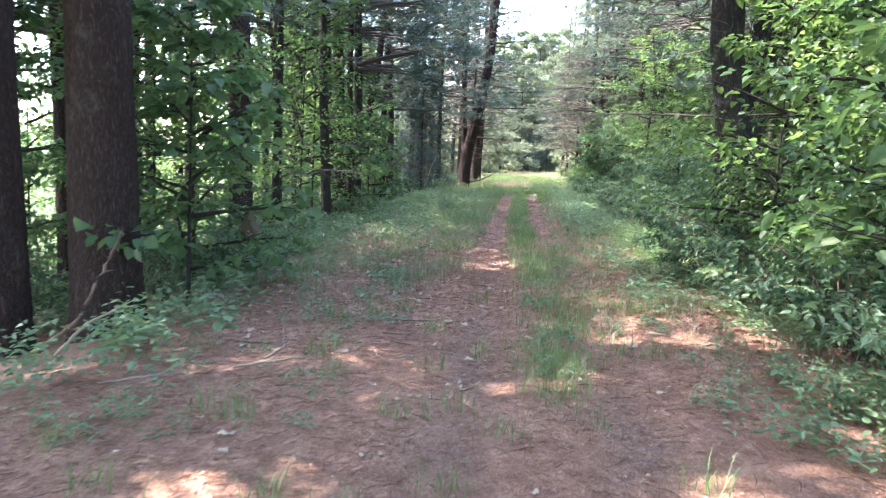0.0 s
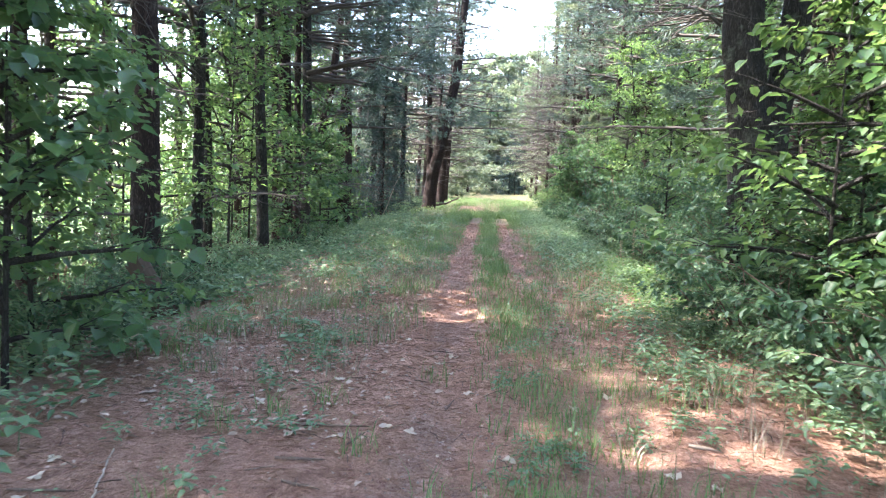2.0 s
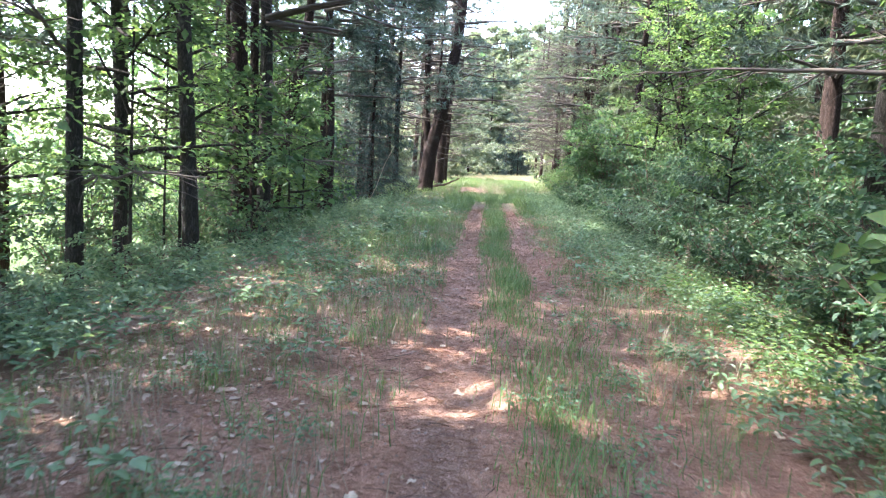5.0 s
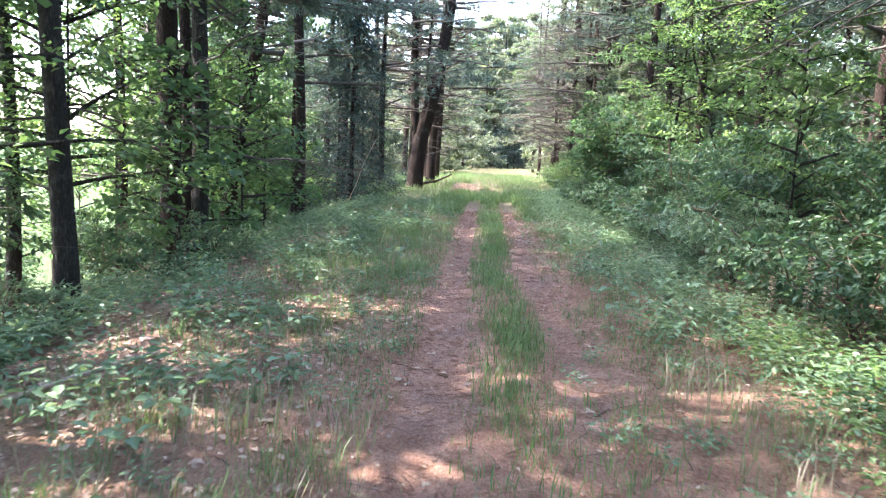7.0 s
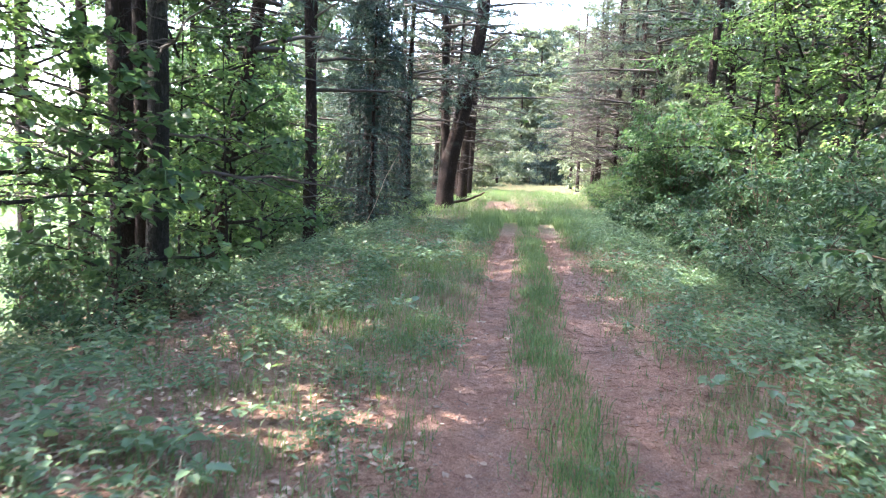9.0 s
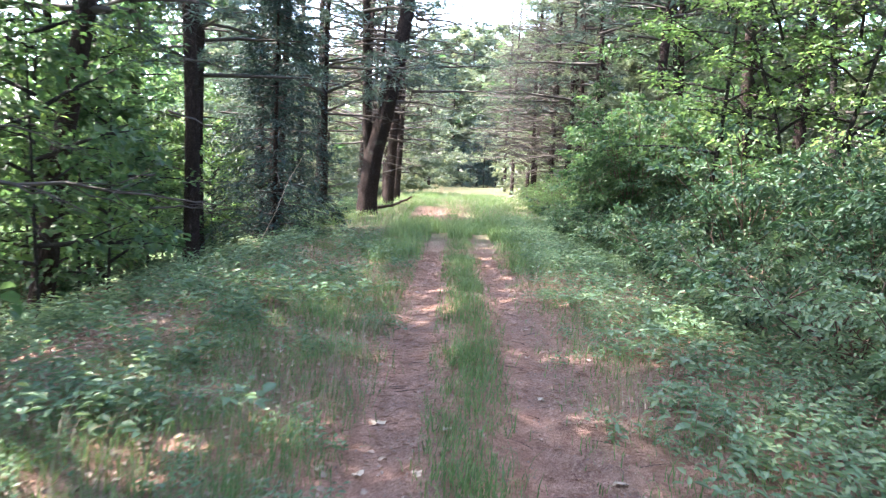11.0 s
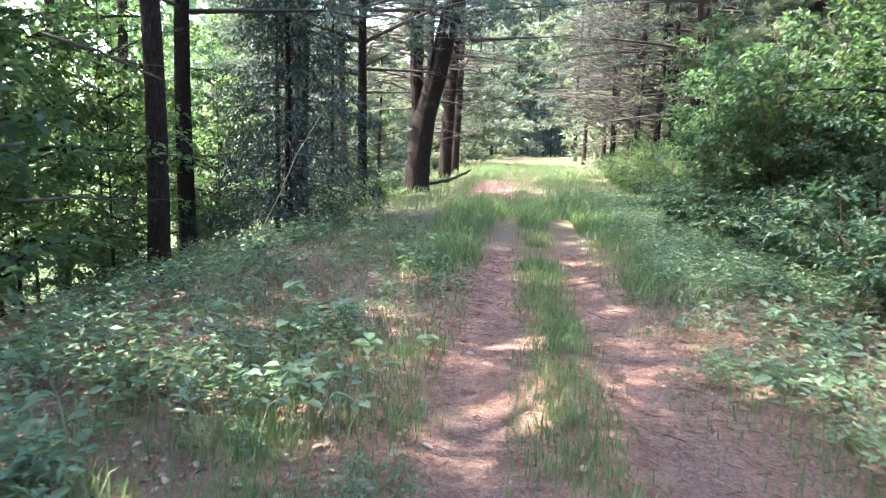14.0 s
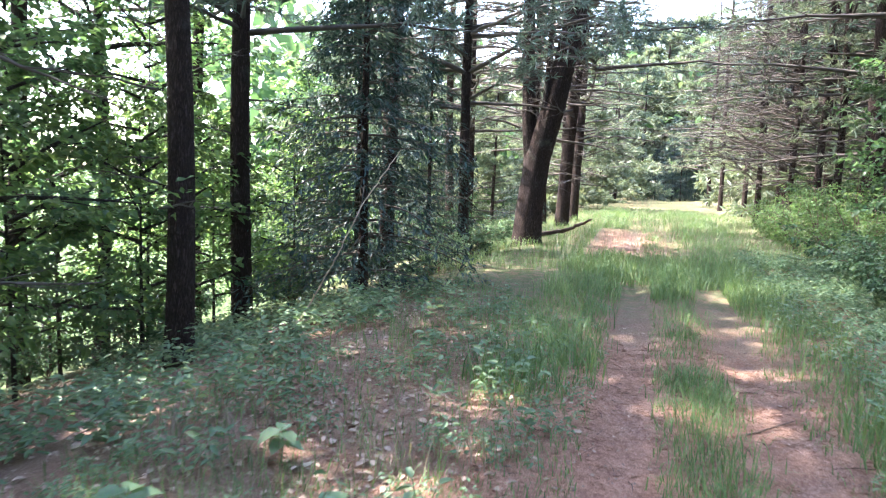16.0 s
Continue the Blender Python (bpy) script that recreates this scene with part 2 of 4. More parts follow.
def tube_arrays(lines, sides=5):
    """Tapered round rods along polylines: each line is (points, radii)."""
    VV, FF, base = [], [], 0
    ang = np.arange(sides) * 2 * np.pi / sides
    for pts, rad in lines:
        pts = np.asarray(pts, dtype=float)
        rad = np.asarray(rad, dtype=float)
        d = unit(np.gradient(pts, axis=0))
        ref = np.where(np.abs(d[:, 2:3]) > 0.9, np.array([[1.0, 0, 0]]), np.array([[0, 0, 1.0]]))
        a = unit(np.cross(d, ref))
        b = np.cross(d, a)
        ring = pts[:, None] + rad[:, None, None] * (a[:, None] * np.cos(ang)[None, :, None] + b[:, None] * np.sin(ang)[None, :, None])
        VV.append(ring.reshape(-1, 3))
        i, j = np.meshgrid(np.arange(len(pts) - 1), np.arange(sides), indexing="ij")
        j2 = (j + 1) % sides
        FF.append(base + np.stack([i * sides + j, i * sides + j2, (i + 1) * sides + j2, (i + 1) * sides + j], -1).reshape(-1, 4))
        base += len(pts) * sides
    return np.concatenate(VV), np.concatenate(FF)


def trunk_mesh(name, height, radius, bend, mat, sides=20, rings=40, rough=0.06, flare=0.5, top=0.25):
    """A tapering trunk with root flare, bark ridges and a bend: bend(z) gives the sideways shift."""
    z = np.concatenate([np.linspace(-0.25, 1.2, rings // 3), np.linspace(1.2, height, rings)[1:]])
    th = np.arange(sides) * 2 * np.pi / sides
    r = radius * (1 - (1 - top) * np.clip(z / height, 0, 1) ** 0.9) * (1 + flare * np.exp(-np.clip(z + 0.25, 0, None) / 0.28))
    Z, TH = np.meshgrid(z, th, indexing="ij")
    w = np.zeros_like(Z)
    for k in (3, 5, 8, 13):
        w += np.sin(k * TH + rng.uniform(0, 6.3) + 1.5 * np.sin(Z * rng.uniform(0.8, 2.2) + rng.uniform(0, 6))) / k ** 0.6
    w += rng.normal(0, 0.35, Z.shape)
    R = r[:, None] * (1 + rough * w * 0.6)
    bx, by = bend(z)
    V = np.stack([bx[:, None] + R * np.cos(TH), by[:, None] + R * np.sin(TH), Z], -1).reshape(-1, 3)
    i, j = np.meshgrid(np.arange(len(z) - 1), np.arange(sides), indexing="ij")
    j2 = (j + 1) % sides
    F = np.stack([i * sides + j, i * sides + j2, (i + 1) * sides + j2, (i + 1) * sides + j], -1).reshape(-1, 4)
    return mesh_of(name, V, F, mat, True)


def straight(lx=0.0, ly=0.0, wob=0.06):
    a, b = rng.uniform(0, 6.3, 2)
    return lambda z: (lx * z + wob * np.sin(z * 0.5 + a) - wob * np.sin(a), ly * z + wob * np.sin(z * 0.43 + b) - wob * np.sin(b))


# ---- foliage, built once and shared ----
def limb(start, az, up, length, r0, droop=0.0, n=7, jit=0.04):
    """A bough that curves, as points and radii."""
    s = np.linspace(0, 1, n)
    d = np.array([math.cos(az), math.sin(az), 0])
    p = np.asarray(start) + np.outer(s * length * math.cos(up), d)
    p[:, 2] += s * length * math.sin(up) - droop * length * s ** 2
    p[1:] += rng.normal(0, jit * length / n, (n - 1, 3))
    return p, r0 * (1 - 0.85 * s)


def along(pts, s):
    """Points at the fractions s of a polyline, and its directions there."""
    f = s * (len(pts) - 1)
    i = np.minimum(f.astype(int), len(pts) - 2)
    return pts[i] + (pts[i + 1] - pts[i]) * (f - i)[:, None], unit(pts[i + 1] - pts[i])


def spray(pts, count, reach, size, flat=0.35, s0=0.15):
    """Leaves on side twigs about a bough, lying in flat layers."""
    s = rng.uniform(s0, 1.0, count)
    p, d = along(pts, s)
    side = unit(np.cross(d, [0, 0, 1.0])) * rng.choice([-1, 1], count)[:, None]
    r = reach * rng.uniform(0.0, 1.0, count) ** 0.7 * (1.15 - 0.6 * s)
    p = p + side * r[:, None] + d * (r * 0.5)[:, None]
    p[:, 2] += rng.normal(0, reach * 0.16, count) - 0.12 * r
    ld = unit(d * 0.6 + side * rng.uniform(0.1, 1.0, (count, 1)) + rng.normal(0, 0.45, (count, 3)) + np.array([0, 0, -0.25]))
    nn = unit(np.array([0, 0, 1.0]) + rng.normal(0, flat, (count, 3)))
    L = size * rng.uniform(0.6, 1.25, count)
    return p, ld, nn, L


def broadleaf(name, height, low, reach, boughs, leaves, size, mat, wide=0.62, fine=False, twig_mat=None, up=(0.15, 0.7)):
    """Leaves and boughs of a broadleaved tree or sapling, round an upright axis."""
    lines, parts = [], []
    for k in range(boughs):
        f = (k + 0.5) / boughs
        z = low + (height - low) * f ** 0.9
        az = k * 2.4 + rng.uniform(-0.5, 0.5)
        ln = reach * (1.0 - 0.65 * f ** 1.6) * rng.uniform(0.65, 1.15)
        p, r = limb((0, 0, z), az, rng.uniform(*up), ln, 0.012 + 0.012 * ln, 0.12)
        lines.append((p, r))
        for _ in range(3):
            i = rng.integers(2, 6)
            q, r2 = limb(p[i], az + rng.uniform(-1.1, 1.1), rng.uniform(-0.1, 0.5), ln * rng.uniform(0.3, 0.55), r[i] * 0.6, 0.1, 5)
            lines.append((q, r2))
            parts.append(spray(q, leaves // (boughs * 6), ln * 0.2 + 0.12, size))
        parts.append(spray(p, leaves // (boughs * 2), ln * 0.22 + 0.12, size))
    P, D, N, L = (np.concatenate([q[k] for q in parts]) for k in range(4))
    V, F = leaf_arrays(P, D, N, L, L * wide, fine)
    bv, bf = tube_arrays(lines, 4)
    return mesh_of(name + "_leaves", V, F, mat), mesh_of(name + "_boughs", bv, bf, twig_mat or BARK_GREY, True)


def needle_arrays(P, D, size, per, spread=0.8, width=0.045):
    """Tufts of needles: thin blades that fan out from each point."""
    n = len(P)
    P, D = np.repeat(P, per, 0), np.repeat(D, per, 0)
    d = unit(D * 0.7 + rng.normal(0, spread, (n * per, 3)) * 0.7)
    L = size * rng.uniform(0.6, 1.2, n * per)
    return leaf_arrays(P, d, rng.normal(0, 1, (n * per, 3)), L, L * width * 3, False)


def pine(name, height, low, reach, whorls, tufts, size=0.2, per=7, mat=None, width=0.045):
    """Boughs with needle tufts in layers, for a tall pine."""
    lines, TP, TD = [], [], []
    for k in range(whorls):
        f = k / whorls
        z = low + (height - low) * f
        for q in range(4):
            az = rng.uniform(0, 6.3)
            ln = reach * (1.05 - 0.8 * f ** 1.3) * rng.uniform(0.5, 1.15)
            p, r = limb((0, 0, z + rng.uniform(-0.25, 0.25)), az, rng.uniform(-0.05, 0.3), ln, 0.014 + 0.011 * ln, 0.1, 8)
            lines.append((p, r))
            for _ in range(7):
                i = rng.integers(3, 8)
                t, r2 = limb(p[i], az + rng.choice([-1, 1]) * rng.uniform(0.4, 1.1), rng.uniform(-0.15, 0.25), ln * rng.uniform(0.15, 0.36), max(r[i] * 0.5, 0.004), 0.06, 4)
                lines.append((t, r2))
                a, d = along(t, rng.uniform(0.25, 1, tufts))
                TP.append(a + rng.normal(0, 0.05, a.shape))
                TD.append(d)
            a, d = along(p, rng.uniform(0.55, 1, tufts))
            TP.append(a)
            TD.append(d)
    V, F = needle_arrays(np.concatenate(TP), np.concatenate(TD), size, per, 0.8, width)
    bv, bf = tube_arrays(lines, 4)
    return mesh_of(name + "_needles", V, F, mat or NEEDLE_PINE), mesh_of(name + "_boughs", bv, bf, TWIG_DEAD, True)


def dead_bough(name, reach):
    """A bare grey dead bough with forked twigs, growing along +x."""
    ln = reach
    p, r = limb((0, 0, 0), 0.0, rng.uniform(-0.1, 0.25), ln, 0.008 + 0.007 * ln, rng.uniform(-0.05, 0.2), 9, 0.10)
    lines = [(p, r)]
    for _ in range(int(4 + 4 * reach)):
        i = rng.integers(2, 8)
        az = rng.choice([-1, 1]) * rng.uniform(0.3, 1.1)
        q, r2 = limb(p[i], az, rng.uniform(-0.4, 0.3), ln * rng.uniform(0.15, 0.45), max(r[i] * 0.55, 0.0025), 0.08, 5, 0.1)
        lines.append((q, r2))
        lines.append(limb(q[3], az + rng.uniform(-0.8, 0.8), rng.uniform(-0.3, 0.3), ln * rng.uniform(0.08, 0.2), max(r2[3] * 0.6, 0.002), 0.05, 4, 0.1))
    V, F = tube_arrays(lines, 4)
    return mesh_of(name, V, F, TWIG_DEAD, True)


def hemlock(name, height, low, reach, whorls, leaves):
    """Drooping layered boughs with short dark needles, for a small conifer."""
    lines, parts = [], []
    for k in range(whorls):
        f = k / whorls
        z = low + (height - low) * f
        for q in range(4):
            az = rng.uniform(0, 6.3)
            ln = reach * (1.0 - 0.88 * f) * rng.uniform(0.65, 1.15) + 0.15
            p, r = limb((0, 0, z), az, rng.uniform(-0.05, 0.25), ln, 0.006 + 0.008 * ln, 0.28, 7)
            lines.append((p, r))
            parts.append(spray(p, leaves, ln * 0.26 + 0.06, 0.10, 0.3, 0.1))
    P, D, N, L = (np.concatenate([q[k] for q in parts]) for k in range(4))
    V, F = leaf_arrays(P, D, N, L * 1.2, L * 0.34, False)
    bv, bf = tube_arrays(lines, 4)
    return mesh_of(name + "_needles", V, F, NEEDLE_HEMLOCK), mesh_of(name + "_boughs", bv, bf, TWIG_DEAD, True)


def shrub(name, height, radius, stems, leaves, size, mat, wide=0.55, fine=True, low=2):
    """A many-stemmed shrub: arching stems from one root, leaves in sprays."""
    lines, parts = [], []
    for k in range(stems):
        az = k * 2.4 + rng.uniform(-0.4, 0.4)
        lean = rng.uniform(0.25, 1.0) ** 0.8
        h = height * rng.uniform(0.6, 1.1) * (1 - 0.25 * lean)
        s = np.linspace(0, 1, 7)
        p = np.stack([radius * lean * s ** 1.3 * math.cos(az), radius * lean * s ** 1.3 * math.sin(az), h * s * (1.15 - 0.15 * s)], 1) + rng.normal(0, 0.03, (7, 3))
        p[0, 2] = -0.05
        lines.append((p, 0.012 * (1 - 0.8 * s) + 0.002))
        for _ in range(4):
            i = rng.integers(low, 7)
            q, r = limb(p[i], az + rng.uniform(-1.6, 1.6), rng.uniform(-0.1, 0.6), radius * rng.uniform(0.3, 0.6), 0.005, 0.2, 5)
            lines.append((q, r))
            parts.append(spray(q, leaves // (stems * 5), radius * 0.2, size, 0.45))
        parts.append(spray(p, leaves // (stems * 5), radius * 0.22, size, 0.45, 0.25 if low > 1 else 0.06))
    P, D, N, L = (np.concatenate([q[k] for q in parts]) for k in range(4))
    P[:, 2] = np.maximum(P[:, 2], 0.05)
    V, F = leaf_arrays(P, D, N, L, L * wide, fine)
    bv, bf = tube_arrays(lines, 4)
    return mesh_of(name + "_leaves", V, F, mat), mesh_of(name + "_stems", bv, bf, STICK_DARK, True)


# ---- ground ----
def lane_x(y):
    return 0.12 - 0.021 * np.clip(y - 4, 0, 14) + 0.010 * np.clip(y - 18, 0, 12)


def ground_z(x, y):
    """Height of the ground: shallow wheel tracks, a soft verge, and a fall towards the field beside the left-hand trees."""
    x, y = np.asarray(x, dtype=float), np.asarray(y, dtype=float)
    u = x - lane_x(y)
    z = -0.035 * np.exp(-((u + 0.5) / 0.22) ** 2) - 0.035 * np.exp(-((u - 0.5) / 0.2) ** 2)
    z = z + 0.02 * np.sin(x * 2.1 + y * 0.7) * np.sin(y * 1.3 - x) + 0.008 * np.sin(x * 7.3 + 1) * np.sin(y * 6.1)
    fall = np.clip(-(x + 2.9), 0, 8.0)
    return z - 0.28 * (np.sqrt(fall ** 2 + 0.15) - 0.387) * (fall > 0) + 0.25 / (1 + np.exp(-np.clip(x - 5.0, -30, 30)))


gx = np.concatenate([[-900, -400, -150, -70, -40, -26, -18, -14], np.arange(-12, -3.0, 0.5), np.arange(-3.0, 3.0, 0.08), np.arange(3.0, 10, 0.5), [12, 16, 24, 40, 70, 150, 400, 900]])
gy = np.concatenate([[-900, -300, -100, -40, -20, -10], np.arange(-6, 2, 0.5), np.arange(2, 32, 0.1), np.arange(32, 60, 0.5), [65, 75, 90, 110, 150, 250, 500, 900]])
X, Y = np.meshgrid(gx, gy, indexing="ij")
i, j = np.meshgrid(np.arange(len(gx) - 1), np.arange(len(gy) - 1), indexing="ij")
m = len(gy)
F = np.stack([i * m + j, (i + 1) * m + j, (i + 1) * m + j + 1, i * m + j + 1], -1).reshape(-1, 4)
ground = new("ground", mesh_of("ground", np.stack([X, Y, ground_z(X, Y)], -1).reshape(-1, 3), F, GROUND, True))
tagged(ground, "forest lane floor of reddish fallen pine needles and gravel", "ground", kind="structure")


def gz(x, y):
    return float(ground_z(x, y))


# ---- trees ----
PINE = [pine("pine_a", 20, 6.0, 3.6, 18, 4, 0.23, 6), pine("pine_b", 18, 4.5, 3.2, 18, 4, 0.23, 6), pine("pine_c", 22, 8.5, 3.8, 17, 4, 0.23, 6)]
DEAD = [dead_bough("dead_bough", q) for q in (0.5, 0.8, 1.2, 1.5, 1.9, 2.3, 2.7, 3.1)]
FULL = [pine("far_pine_a", 14, 0.8, 4.6, 20, 5, 0.55, 4, NEEDLE_PALE, 0.085), pine("far_pine_b", 14, 0.6, 4.0, 20, 5, 0.55, 4, NEEDLE_PALE, 0.085)]
YOUNG = pine("young_pine", 4.2, 0.25, 1.25, 15, 7, 0.13, 7, NEEDLE_PALE)
MAPLE = [broadleaf("maple_a", 12, 3.8, 2.8, 26, 11000, 0.13, LEAF_MAPLE), broadleaf("maple_b", 14, 5.0, 3.2, 26, 11000, 0.14, LEAF_MAPLE)]
SAPLING = [broadleaf("sapling_a", 4.6, 0.7, 1.5, 22, 2600, 0.11, LEAF_MAPLE, 0.75, True), broadleaf("sapling_b", 3.4, 0.5, 1.3, 20, 2300, 0.10, LEAF_BEECH, 0.55, True),
           broadleaf("sapling_c", 6.5, 1.4, 1.8, 24, 3600, 0.11, LEAF_BEECH, 0.6)]
HEMLOCK = [hemlock("hemlock_a", 8.5, 0.5, 1.7, 32, 120), hemlock("hemlock_b", 7.0, 0.4, 1.6, 28, 110)]
SHRUB = [shrub("shrub_a", 1.5, 1.0, 10, 1900, 0.085, LEAF_SHRUB), shrub("shrub_b", 1.1, 0.9, 9, 1500, 0.08, LEAF_SHRUB, 0.6), shrub("shrub_c", 2.2, 1.3, 11, 2300, 0.095, LEAF_SHRUB, 0.5),
         shrub("shrub_d", 1.0, 0.85, 9, 1500, 0.075, LEAF_HERB, 0.5)]


# places where the sun reaches the ground or the leaves through gaps in the canopy: x, y, z, radius of the gap
GAPS = [(-2.05, 18.3, 0, 0.4), (-2.45, 19.5, 0, 0.3), (2.2, 11.2, 0, 0.7), (2.05, 13.7, 0, 0.75), (2.3, 12.4, 0, 0.75), (-2.26, 18.5, 0, 0.38), (-2.2, 15.8, 0, 0.36), (-1.76, 22.5, 0, 0.42), (-0.57, 20.8, 0, 0.24), (0.45, 20.9, 0, 0.34),
        (0.4, 25.6, 0, 0.2), (-1.6, 19.0, 0, 0.3), (-0.55, 24.2, 0, 0.22), (-0.5, 23.0, 0, 0.2), (-0.6, 39.3, 0, 1.5), (0.4, 42.0, 0, 1.8), (-0.5, 45.0, 0, 1.8), (0.5, 49.0, 0, 2.2), (1.0, 54.0, 0, 2.5), (-1.85, 3.0, 0, 0.22), (1.75, 4.3, 0, 0.22), (2.3, 5.5, 0, 0.28),
        (3.0, 6.3, 2.0, 0.7), (2.9, 8.6, 1.6, 0.6), (3.1, 10.8, 1.4, 0.6), (3.0, 4.8, 2.6, 0.6), (-1.0, 29.3, 0, 0.3), (4.0, 31.5, 3.0, 1.0), (3.5, 48.0, 2.0, 2.0), (5.0, 58.0, 4.0, 4.0), (5.5, 66.0, 5.0, 4.0), (-1.0, 72.0, 2.0, 4.0), (3.0, 84.0, 6.0, 5.0), (-3.5, 16.0, 2.5, 0.5), (-4.4, 23.0, 2.5, 0.35)]
GAPS += [(-2.02, 14.5, 0, 0.22), (-2.02, 16.5, 0, 0.26), (-2.5, 14.65, 0, 0.26), (-2.54, 17.9, 0, 0.3), (-2.12, 17.07, 0, 0.32), (-2.05, 20.2, 0, 0.28), (1.3, 20.9, 0, 0.3), (2.0, 21.6, 0, 0.4), (-1.75, 26.65, 0, 0.3), (-2.55, 25.4, 0, 0.25),
         (-0.42, 26.9, 0, 0.18), (0.6, 28.25, 0, 0.24), (-3.0, 34.0, 0, 0.45), (-1.05, 10.34, 0, 0.2), (0.95, 12.0, 0, 0.28), (0.6, 3.4, 0, 0.2), (3.2, 38.0, 1.0, 1.2), (3.4, 41.5, 1.0, 1.2), (-5.0, 14.5, 3.0, 0.7), (-5.2, 18.0, 3.2, 0.7), (-5.6, 22.0, 3.0, 0.7), (-4.4, 10.0, 2.2, 0.5), (-6.2, 26.0, 3.0, 0.5), (-6.8, 29.0, 3.2, 0.6), (-6.6, 31.5, 2.4, 0.6)]


def gaps(ob, corners):
    """Takes away the leaves of ob that stand between the sun and the gaps' places. corners: the number of corners of one leaf."""
    me = ob.data
    n = len(me.vertices)
    V = np.empty(n * 3, dtype=np.float32)
    me.vertices.foreach_get("co", V)
    V = V.reshape(-1, 3)
    base = V[::corners]
    world_m = np.array(ob.parent.matrix_basis @ ob.matrix_basis)
    W = base @ world_m[:3, :3].T + world_m[:3, 3]
    keep = np.ones(len(W), dtype=bool)
    d = np.array(SUN)
    for x, y, z, r in GAPS:
        q = W - np.array([x, y, z + 0.25])
        s = q @ d
        dist = np.linalg.norm(q - np.outer(s, d), axis=1)
        keep &= ~((s > 0.3) & (dist < r * (1.1 + 0.4 * np.sin(W[:, 0] * 9 + W[:, 1] * 7))))
    if keep.all():
        return
    k = np.nonzero(keep)[0]
    V2 = V.reshape(-1, corners, 3)[k].reshape(-1, 3)
    q = np.arange(len(k))[:, None] * corners
    F = [q + np.array([[0, 1, 2]]), q + np.array([[0, 2, 3]])] if corners == 4 else [q + np.array([[0, 1, 2, 3]]), q + np.array([[0, 3, 4, 5]])]
    ob.data = mesh_of(me.name, V2, np.concatenate(F), me.materials[0])


def tree(name, x, y, trunk_me, foliage, scale=1.0, rot=0.0, label="", category="tree", group="", crown_xy=(0, 0), tilt=(0, 0)):
    root = new(name)
    root.location = (x, y, gz(x, y) - 0.03)
    root.rotation_euler = (tilt[0], tilt[1], 0)
    tagged(root, label, category, group)
    if trunk_me is not None:
        part("trunk", trunk_me, root)
    if foliage:
        for ob, me in (("crown", foliage[0]), ("branching", foliage[1])):
            o = part(ob, me, root)
            o.rotation_euler, o.scale, o.location = (0, 0, rot), (scale, scale, scale), (*crown_xy, 0)
            if ob == "crown":
                gaps(o, round(2 * len(me.vertices) / len(me.polygons)))
    return root


def dead_on(root, bend, radius, height, z0, z1, count, most=8, least=0, az=(0, 6.3), size=1.0):
    """Dead boughs on a trunk, each a part of its own."""
    for k in range(count):
        z = z0 + (z1 - z0) * (k + rng.uniform(0, 1)) / count
        bx, by = bend(np.array([z]))
        o = part("dead_bough", DEAD[int(rng.integers(least, most))], root.children[0])
        o.location, o.rotation_euler = (bx[0], by[0], z), (rng.uniform(-0.5, 0.5), rng.uniform(-0.25, 0.3), rng.uniform(*az))
        o.scale = (size, size, size)


PINE_LABEL = "tall pine with dark scaly bark and bare lower boughs"


def pine_at(x, y, r, kind, rot, lx=0.0, ly=0.0, h=19, detail=False, label=PINE_LABEL, dead=11, crown=True, wob=0.06, scale=1.0, bend=None, z0=1.4, z1=8.0, mat=None, most=8):
    bend = bend or straight(lx, ly, wob)
    me = trunk_mesh("pine_trunk", h, r, bend, mat or BARK_PINE, *((48, 130, 0.05) if detail else (16, 40, 0.07)), flare=0.35)
    top = bend(np.array([11.0]))
    root = tree("pine_tree", x, y, me, PINE[kind] if crown else None, scale, rot, label, "pine tree", "pines along the lane", (top[0][0], top[1][0]))
    dead_on(root, bend, r, h, z0, z1, dead, most)
    return root


def through_points(zs, xs, ys=None):
    return lambda z: (np.interp(z, zs, xs), np.interp(z, zs, ys) if ys else np.zeros_like(z))


# the two thick pines at the start of the lane
pine_at(-4.1, 6.45, 0.33, 2, 0.3, -0.008, 0.0, 20, True, "thick pine trunk with reddish brown furrowed bark beside the lane", 0, wob=0.015)
pine_at(-5.05, 6.15, 0.31, 2, 1.9, -0.012, 0.0, 20, True, "thick pine trunk with dark furrowed bark beside another pine", 0, wob=0.015)
# left-hand row
pine_at(-5.1, 12.3, 0.22, 0, 0.9, -0.006, 0.0, 17, True, "dark pine trunk behind a broken stump and saplings", 12)
pine_at(-5.0, 13.9, 0.10, 1, 2.2, 0.0, 0.0, 15, mat=BARK_GREY)
pine_at(-4.5, 16.0, 0.12, 0, 2.0, -0.01, 0.0, 15, False, "slender grey trunk among saplings on the bank", 8, False, mat=BARK_GREY)
pine_at(-5.29, 20.3, 0.20, 0, 4.0, -0.01, 0.0, 17, True)
pine_at(-4.75, 20.0, 0.14, 1, 5.1, 0.005, 0.0, 16, True, mat=BARK_GREY)
pine_at(-4.95, 20.1, 0.10, 1, 5.1, 0.012, 0.0, 16)
pine_at(-5.9, 21.6, 0.12, 2, 1.1, -0.02, 0.0, 17)
pine_at(-5.3, 28.5, 0.155, 0, 2.6, -0.008, 0.0, 18, True, "slender dark pine trunk with short dead boughs on the bank", 16, most=3)
pine_at(-6.05, 31.1, 0.155, 1, 3.3, -0.004, 0.0, 18, True, "slender dark pine trunk with short dead boughs on the bank", 16, most=3)
